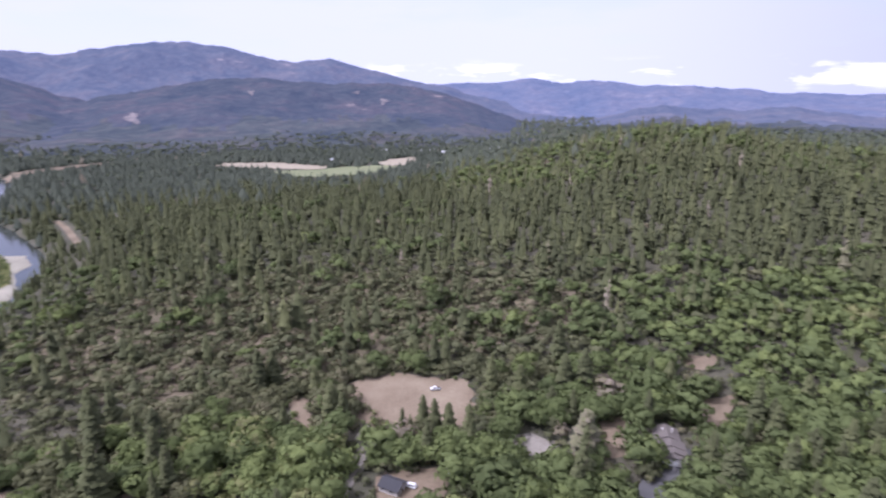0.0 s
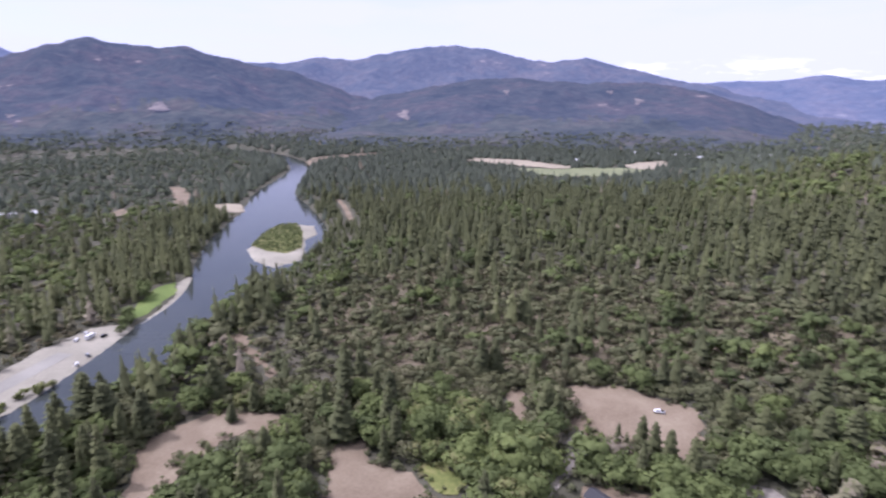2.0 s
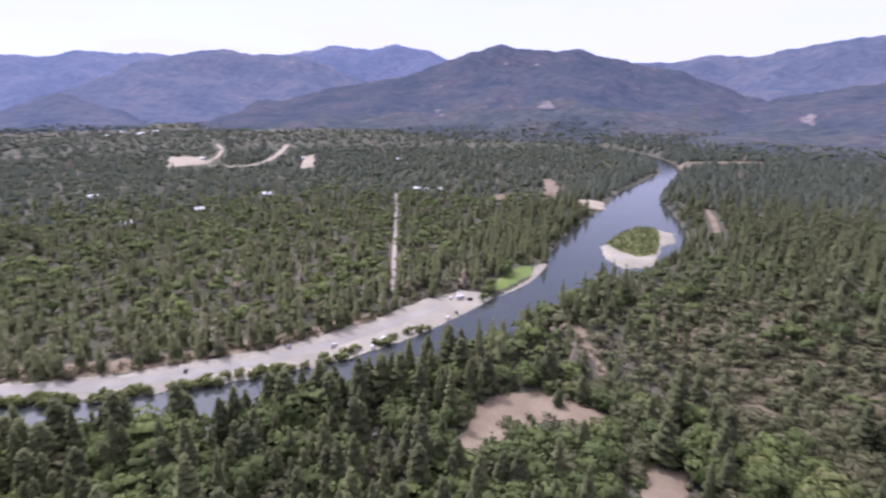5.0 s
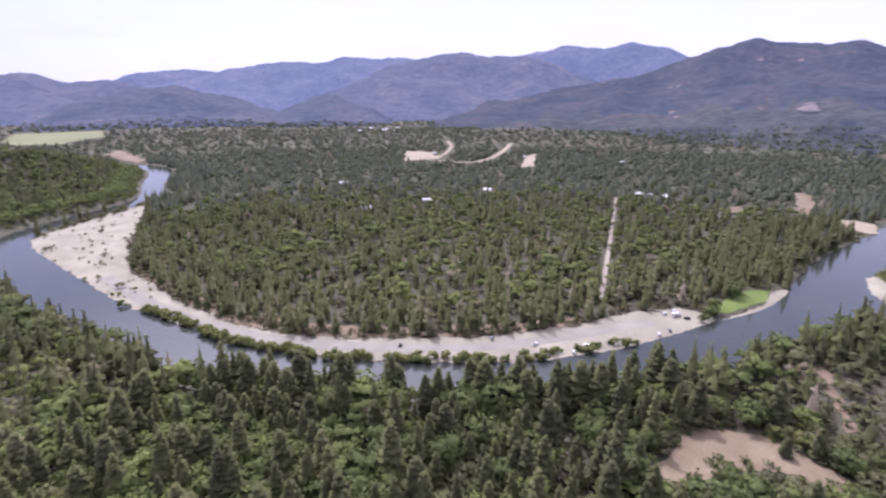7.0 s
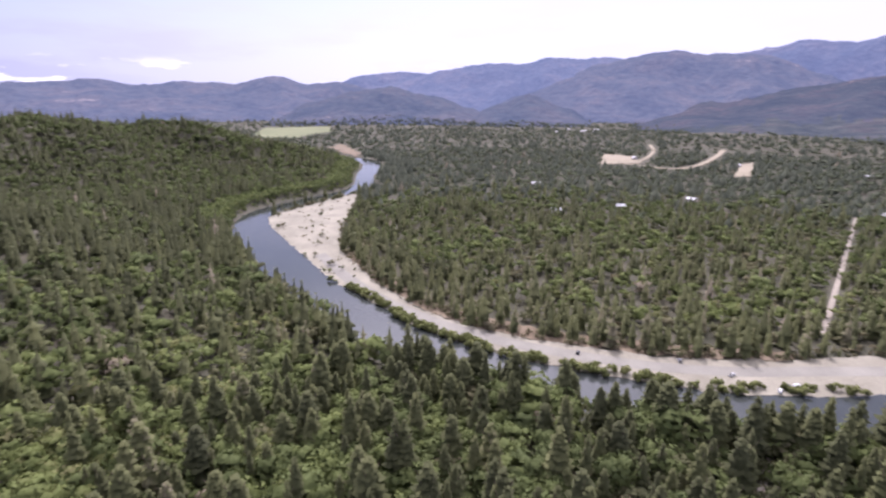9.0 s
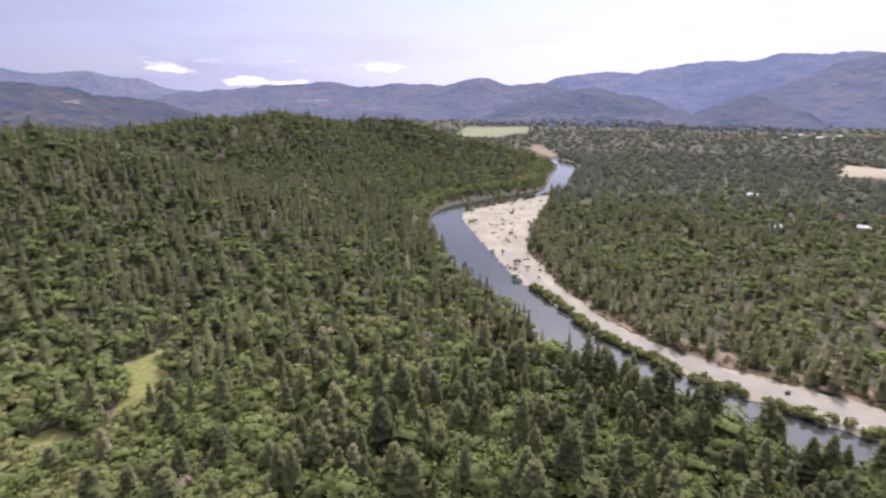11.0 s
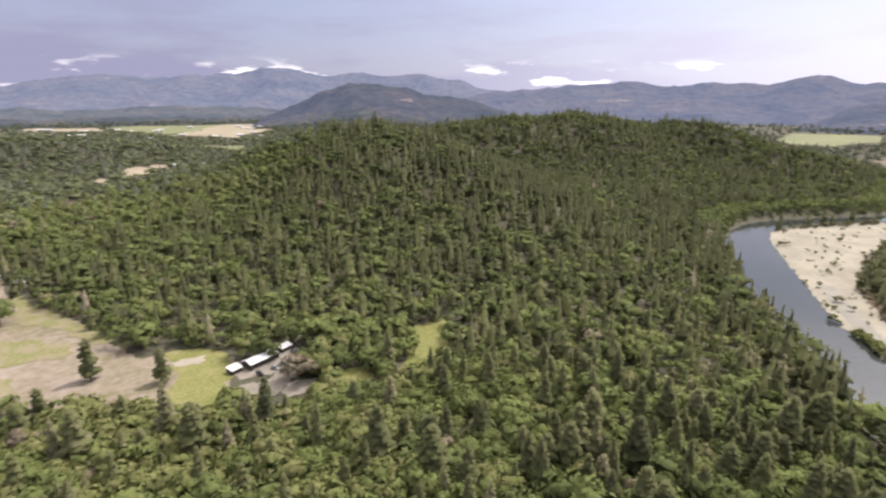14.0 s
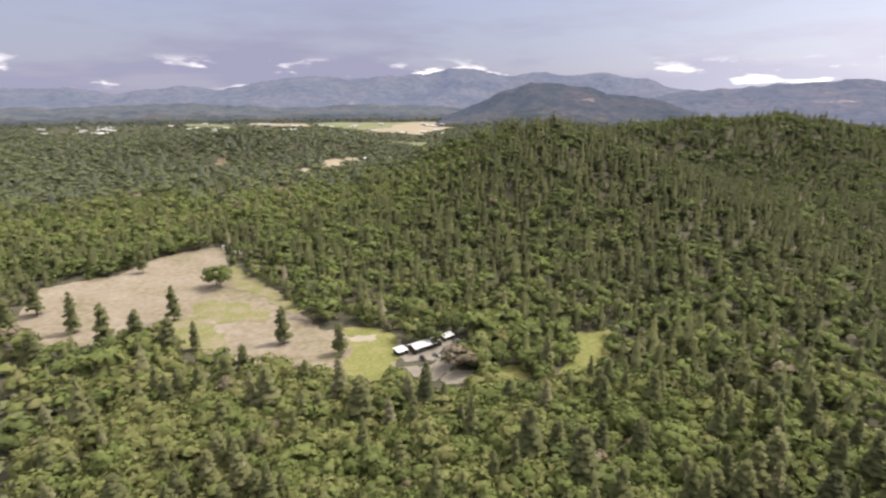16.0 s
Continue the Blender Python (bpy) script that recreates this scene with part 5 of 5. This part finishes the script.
def digger():
    t = new("digger")
    for s in (-1, 1):
        part("track", box(bmesh.new(), s * 1.0 - 0.25, s * 1.0 + 0.25, -1.7, 1.7, 0.0, 0.8, 0.25), M_RUBBER, t)
    part("body", box(bmesh.new(), -1.1, 1.1, -1.7, 0.9, 0.85, 1.9, 0.15), M_YELLOW, t)
    cab = part("cab", box(bmesh.new(), -1.0, 0.1, 0.2, 1.6, 0.9, 2.9, 0.12), M_YELLOW, t)
    part("window", box(bmesh.new(), -1.02, 0.12, 0.4, 1.62, 1.8, 2.7), M_GLASS, cab)
    part("boom", prism(bmesh.new(), [(0.3, 1.2), (0.7, 1.2), (0.7, 1.7), (0.3, 1.7)], 0.8, 3.4), M_YELLOW, t)
    part("bucket", box(bmesh.new(), 0.0, 1.0, 3.3, 4.0, 0.1, 1.7, 0.1), M_RUBBER, t)
    return tagged(t, "yellow tracked digger parked on bare earth", "digger")


place(digger(), -54, -259, 100, 0.5).scale = (0.75, 0.75, 0.75)


def car(paint, style, label):
    """A parked vehicle: car, pickup or camper."""
    t = new({"car": "car", "pickup": "pickup_truck", "camper": "camper_van"}[style])
    if style == "camper":
        part("body", box(bmesh.new(), -1.15, 1.15, -3.4, 2.3, 0.5, 3.0, 0.15), paint, t)
        cab = part("cab", prism(bmesh.new(), [(-1.0, 0.5), (1.0, 0.5), (1.0, 1.5), (0.85, 2.2), (-0.85, 2.2), (-1.0, 1.5)], 2.25, 3.9), paint, t)
        part("windscreen", box(bmesh.new(), -0.8, 0.8, 3.86, 3.93, 1.45, 2.1), M_GLASS, cab)
        for s in (-1, 1):
            part("window", box(bmesh.new(), s * 1.15 - 0.03, s * 1.15 + 0.03, -2.2, -0.6, 1.6, 2.3), M_GLASS, t)
        ax = (-2.2, 2.9)
    else:
        part("body", box(bmesh.new(), -0.92, 0.92, -2.4, 2.4, 0.35, 1.05, 0.18), paint, t)
        y0, y1 = (-0.4, 1.3) if style == "pickup" else (-2.0, 1.0)
        cab = part("cabin", box(bmesh.new(), -0.8, 0.8, y0, y1, 0.95, 1.72, 0.2), paint, t)
        part("window", box(bmesh.new(), -0.82, 0.82, y0 + 0.25, y1 - 0.25, 1.15, 1.55), M_GLASS, cab)
        part("windscreen", box(bmesh.new(), -0.68, 0.68, y1 - 0.08, y1 + 0.02, 1.12, 1.58), M_GLASS, cab)
        if style == "pickup":
            part("bed", box(bmesh.new(), -0.75, 0.75, -2.3, -0.6, 1.04, 1.075), M_RUBBER, t)
        ax = (-1.5, 1.5)
    for y in ax:
        for s in (-1, 1):
            bm = bmesh.new()
            bmesh.ops.create_cone(bm, cap_ends=True, segments=14, radius1=0.36, radius2=0.36, depth=0.24, matrix=pose(s * 0.86, y, 0.36, 0, 90, 0))
            w = part("wheel", bm, M_RUBBER, t)
            bm = bmesh.new()
            bmesh.ops.create_cone(bm, cap_ends=True, segments=10, radius1=0.2, radius2=0.2, depth=0.27, matrix=pose(s * 0.86, y, 0.36, 0, 90, 0))
            part("rim", bm, M_SILVER, w)
    return tagged(t, label, "vehicle", "vehicles on the river bar")


CARS = (car(M_WHITE, "car", "white car parked on the gravel bar"), car(M_SILVER, "pickup", "silver pickup parked on the gravel bar"),
        car(M_WHITE, "camper", "white camper van parked on the gravel bar"), car(M_DARKCAR, "car", "dark car parked on the gravel bar"),
        car(M_WHITE, "pickup", "white pickup parked on the gravel bar"))
SPOTS = ((0, -312, 175, 60), (1, -317, 185, 75), (2, -337, 200, 20), (0, -341, 194, 40), (4, -345, 203, 80), (1, -298, 117, 60), (0, -293, 112, 70), (4, -303, 91, 50),
         (3, -311, 9, 80), (1, -314, 66, 95), (0, -300, 122, 30), (3, -333, 206, 10))
used = set()
for k, x, y, turn in SPOTS:
    m = pose(x, y, float(height(np.array(x), np.array(y))) + 0.28, 0, 0, turn)
    if k in used:
        copy_thing(CARS[k], m)
    else:
        used.add(k)
        CARS[k].matrix_basis = m
v = copy_thing(CARS[0], pose(-12.5, 174, float(height(np.array(-12.5), np.array(174))) + 0.25, 0, 0, 70))
v["label"], v["group"] = "white car parked on the dry yard by a house", "vehicles by the houses"
v = copy_thing(CARS[4], pose(-4, 240, float(height(np.array(-4), np.array(240))) + 0.25, 0, 0, 95))
v["label"], v["group"] = "white pickup standing in the dry clearing", "vehicles by the houses"
for x, y, a in ((116, -524, 20), (100, -503, 60)):
    v = copy_thing(CARS[2], pose(x, y, float(height(np.array(x), np.array(y))) + 0.25, 0, 0, a))
    v["label"], v["group"] = "white camper van at the edge of the meadow", "vehicles by the meadow"
for x, y, a in ((-44, -272, 40), (-36, -270, 20), (-58, -287, 80), (-49, -276, 110)):
    v = copy_thing(CARS[1 if a > 30 else 3], pose(x, y, float(height(np.array(x), np.array(y))) + 0.5, 0, 0, a))
    v["label"], v["group"] = "old vehicle parked in the farmyard", "vehicles by the barn"

# far roofs among the trees
FAR_HOUSE = small_house(M_WALL, M_WHITE_METAL, 8, 12, 3.5, 5.8, "pale-roofed farmhouse among the far trees")
FAR_HOUSE["group"] = "far houses"
FAR_SHED = small_house(M_WALL, M_WHITE_METAL, 11, 22, 4.0, 5.6, "long white shed on the valley floor", "shed", "shed")
FAR_SHED["group"] = "far sheds"
HOMES = ((-701, -20), (-750, 62), (-752, 381), (-731, 399), (-760, 372), (-1108, 498), (-56, 1400), (-235, 1190), (-820, 160), (-905, -60), (-1228, 320), (-1330, 130))
place(FAR_HOUSE, *HOMES[0], 20, 2.0)
for k, (x, y) in enumerate(HOMES[1:]):
    copy_thing(FAR_HOUSE, pose(x, y, float(height(np.array(x), np.array(y))) + 2.0, 0, 0, 47 * k))
r = np.random.default_rng(77)
first = True
for n, b0, b1, d0, d1 in ((34, 183, 206, 2150, 2650), (16, 170, 184, 1900, 2500), (26, -12, -4, 1380, 1480), (7, 0, 12, 1330, 1440), (6, 172, 180, 1100, 1200), (8, 88, 92, 2100, 2350)):
    for k in range(n):
        b, d = radians(r.uniform(b0, b1)), r.uniform(d0, d1)
        x, y = -math.sin(b) * d, math.cos(b) * d
        big = d > 1850 and d1 > 2400
        m = pose(x, y, float(height(np.array(x), np.array(y))) + (3 if big else 2), 0, 0, math.degrees(b) + r.uniform(60, 120)) 
        if big and first:
            FAR_SHED.matrix_basis = m
            first = False
        else:
            copy_thing(FAR_SHED if big else FAR_HOUSE, m)


# ---- lone trees and bushes ----
M_PINE = leaf_material("pine_needles", ((0.0, (0.118, 0.128, 0.066)), (0.5, (0.158, 0.168, 0.080)), (1.0, (0.21, 0.205, 0.105))), 0.5, True)
MASTER = {o: [t for t in bpy.data.objects if t.type == "EMPTY" and t.name.startswith(o)][:4] for o in ("conifer_tree", "broadleaf_tree", "oak_tree")}


def lone(kind, x, y, h, k, label, group, wide=1.0):
    t = MASTER[kind][k % 4]
    m = pose(x, y, float(height(np.array(x), np.array(y))) + 0.1, 0, 0, 63 * k) @ Matrix.Diagonal((h * wide, h * wide, h, 1))
    c = copy_thing(t, m)
    c.matrix_basis = m
    c["label"], c["group"] = label, group
    for ob in c.children:
        ob.color = (1, 1, 1, 1)


KINDS["pine"] = ([conifer_crown(300 + k, 13, 6, 0.20 + 0.04 * k, 0.150 + 0.012 * k, (0.42, 0.36, 0.5, 0.4)[k], 0.32) for k in range(4)], [], [], M_PINE, M_PINE)
LABELS["pine"] = "lone green pine standing on the pale meadow"
MASTER["pine_tree"] = [tree_thing("pine", k) for k in range(4)]
PINES = ((113, -355, 24), (40, -304, 23), (8, -284, 19), (165, -460, 19), (168, -346, 27), (141, -321, 27), (121, -314, 24), (100, -300, 23), (88, -305, 18), (56, -269, 18), (203, -377, 23), (166, -297, 23), (65, -273, 15), (201, -342, 26))
for k, (x, y, h) in enumerate(PINES):
    if k < 4:
        MASTER["pine_tree"][k].matrix_basis = pose(x, y, float(height(np.array(x), np.array(y))) + 0.1, 0, 0, 63 * k) @ Matrix.Diagonal((h * 1.08, h * 1.08, h, 1))
        MASTER["pine_tree"][k]["group"] = "pines on the meadow"
    else:
        lone("pine_tree", x, y, h, k, "green pine standing at the edge of the pale meadow", "pines on the meadow", 1.0 + 0.07 * (k % 4))
for k, (x, y, h) in enumerate(((96, -413, 21), (101, -422, 19), (-38, -291, 16), (-45, -285, 13), (-58, -299, 17), (-68, -268, 15), (-45, -306, 16), (-75, -262, 13))):
    lone("broadleaf_tree", x, y, h, k, "round green tree between the meadow and the barn", "trees by the barn", 1.0)
for k, (x, y, h) in enumerate(((-18, 211, 11), (-9, 210, 17), (-4, 208, 16), (2, 206, 15), (-14, 203, 12), (-7, 200, 12))):
    lone("conifer_tree", x, y, h, k, "dark conifer at the edge of a dry clearing", "conifers by the clearing")
for k, (x, y, h) in enumerate(((-55, 231, 12), (-50, 226, 11), (-47, 233, 11), (-57, 238, 10), (-43, 224, 9))):
    lone("oak_tree", x, y, h, k, "spreading oak between two dry clearings", "oaks by the clearing")
for k, (x, y, h) in enumerate(((-375, 268, 15), (-368, 261, 13), (-345, 232, 11), (-383, 270, 14), (-392, 296, 13), (-329, 216, 8), (-334, 223, 10), (-339, 229, 9))):
    lone("broadleaf_tree", x, y, h, k, "round green tree on the riverside lawn", "trees on the lawn")
for k, (x, y, h) in enumerate(((-49.9, -269.6, 4), (-46.8, -266.9, 3), (-63.2, -258.0, 5), (-67.0, -260.0, 6), (-76.9, -257.6, 11), (-74.9, -264.4, 9), (-87.2, -255.1, 10), (-94.5, -255.4, 11), (-96.8, -268.0, 13), (-101.6, -258.0, 12), (-90.6, -271.8, 12), (-102.2, -251.5, 9))):
    lone("broadleaf_tree", x, y, h, k, "leafy green tree beside the farmyard" if h > 8 else "green shrub between the farmyards", "trees by the barn", 1.15)
lone("broadleaf_tree", 76, 180, 13.5, 1, "bright green round tree beside the house", "trees by the house", 1.2)
lone("conifer_tree", -178, 160, 9, 3, "small pine standing in the dry clearing", "conifers by the clearing", 1.3)


def bush(k):
    v, f, nr = broad_crown(200 + k, 6, 70, 0.2, 1.5, 0.2)
    v[:, 2] -= 0.08
    ob = mesh_object("bush", v, f, M_BUSH, normals=nr)
    return tagged(ob, "low green willow bush on the gravel bar", "bush", "bushes on the gravel bar")


M_BUSH = leaf_material("willow_leaves", ((0.0, (0.13, 0.15, 0.06)), (0.6, (0.19, 0.21, 0.08)), (1.0, (0.27, 0.25, 0.13))), 0.45, True)
BUSHES = [bush(k) for k in range(4)]
r = np.random.default_rng(9)
spots = []
edge = RIVER[:, :2] + np.stack([-RIV_T[:, 1], RIV_T[:, 0]], 1) / np.linalg.norm(RIV_T, axis=1)[:, None] * RIVER[:, 2:3]
for (x, y), w in zip(edge, RIVER[:, 2]):
    if -330 < y < 160 and -480 < x < -250:
        dense = 0.9 if -175 < y < 62 else 0.4 if 80 < y < 130 else 0.10
        for _ in range(3):
            if r.uniform() < dense and math.sin(x * 0.11 + y * 0.16) > -0.8:
                spots.append((x - r.uniform(0, 7), y + r.uniform(-3, 3), r.uniform(3.0, 6.6)))
for k, (x, y, h) in enumerate(spots[:300]):
    m = pose(x, y, max(0.1, float(height(np.array(x), np.array(y)))) + 0.15, 0, 0, r.uniform(0, 360)) @ Matrix.Diagonal((h, h, h, 1))
    if k < 4:
        BUSHES[k].matrix_basis = m
    else:
        copy_thing(BUSHES[k % 4], m).matrix_basis = m


def brush():
    """Dry brush and young trees along the wood's edge, on the island and the far shores."""
    r = np.random.default_rng(12)
    x, y = [], []
    for a, b in zip(BAR[17:], BAR[18:]):
        for _ in range(int(math.dist(a, b) / 2.2)):
            u, q = r.uniform(), r.uniform(-2, 14)
            x.append(a[0] + (b[0] - a[0]) * u - q * 0.75)
            y.append(a[1] + (b[1] - a[1]) * u + q * 0.5)
    n = len(x)
    grow("dry_brush", KINDS["oak"][1], M_OAK, np.array(x), np.array(y), r.uniform(2.5, 5.5, n), r.uniform(0.55, 1.0, n), "dry brown-green brush along the gravel bar")
    # shrubs strewn over the wide end of the bar, thick along its upper shore
    x, y = r.uniform(-860, -400, 4200), r.uniform(-372, -170, 4200)
    near_top = np.abs((y + 326) + (x + 806) * 0.26) < 9
    k = inside(BAR, x, y) & ((r.uniform(0, 1, 4200) < 0.06 + 0.32 * (wave(x, y, 60, 31) > 0.3)) | near_top & (x < -590))
    x, y = x[k], y[k]
    grow("bar_scrub", KINDS["oak"][1], M_OAK, x, y, np.where(near_top[k], r.uniform(3, 6.5, len(x)), np.clip(r.gamma(2.2, 1.1, len(x)), 0.7, 6.0)), r.uniform(0.2, 0.95, len(x)), "low willow scrub strewn over the gravel bar")
    # willows and alders along the near bank of the far bend
    t = RIV_T / np.linalg.norm(RIV_T, axis=1)[:, None]
    m = np.where((RIVER[:, 0] > -1150) & (RIVER[:, 0] < -500) & (RIVER[:, 1] < -250))[0]
    m = r.choice(m, 800)
    q = RIVER[m, :2] + np.stack([t[m, 1], -t[m, 0]], 1) * (RIVER[m, 2] + r.uniform(2, 40, 800))[:, None] + r.normal(0, 3, (800, 2))
    d, side = river(q[:, 0], q[:, 1])
    q, d = q[(d > 1.5) & (side > 0)], d[(d > 1.5) & (side > 0)]
    n = len(q)
    grow("riverside_willows", KINDS["broadleaf"][1], M_BRO, q[:, 0], q[:, 1], 3.5 + 0.11 * d + r.uniform(0, 2.5, n), r.uniform(0.3, 0.85, n), "light green willows and alders along the river bank", r.uniform(1.1, 1.5, n))
    p = np.array(ISLAND_TOP)
    x, y = r.uniform(p[:, 0].min(), p[:, 0].max(), 2600), r.uniform(p[:, 1].min(), p[:, 1].max(), 2600)
    k = inside(ISLAND_TOP, x, y)
    x, y = x[k], y[k]
    v = grow("island_scrub", KINDS["oak"][2], M_BRO, x, y, r.uniform(1.3, 3.0, len(x)), r.uniform(0.0, 0.4, len(x)), "green willow scrub covering the river island")
    v.location.z = 3.0


brush()


def edge_scrub():
    """Low shrubs and young growth along the edges of clearings, yards and tracks."""
    r = np.random.default_rng(91)
    X, Y = [], []
    for poly in EDGES:
        p = np.array(poly)
        for a, b in zip(p, np.roll(p, -1, 0)):
            n = r.poisson(np.hypot(*(b - a)) / 2.4)
            u = r.uniform(0, 1, n)[:, None]
            q = a + (b - a) * u + r.normal(0, 1.7, (n, 2))
            X += list(q[:, 0])
            Y += list(q[:, 1])
    x, y = np.array(X), np.array(Y)
    k = river(x, y)[0] > 4
    x, y = x[k], y[k]
    h = r.gamma(3.0, 0.62, len(x)) + 0.5
    half = r.uniform(0, 1, len(x)) < 0.5
    for m, kind, mat in ((half, "oak", M_OAK), (~half, "broadleaf", M_BRO)):
        grow("edge_scrub", KINDS[kind][1], mat, x[m], y[m], np.clip(h[m], 0.7, 4.2), r.uniform(0.1, 0.85, m.sum()), "low green and dry shrubs along the edge of open ground", np.full(m.sum(), 1.3))


edge_scrub()
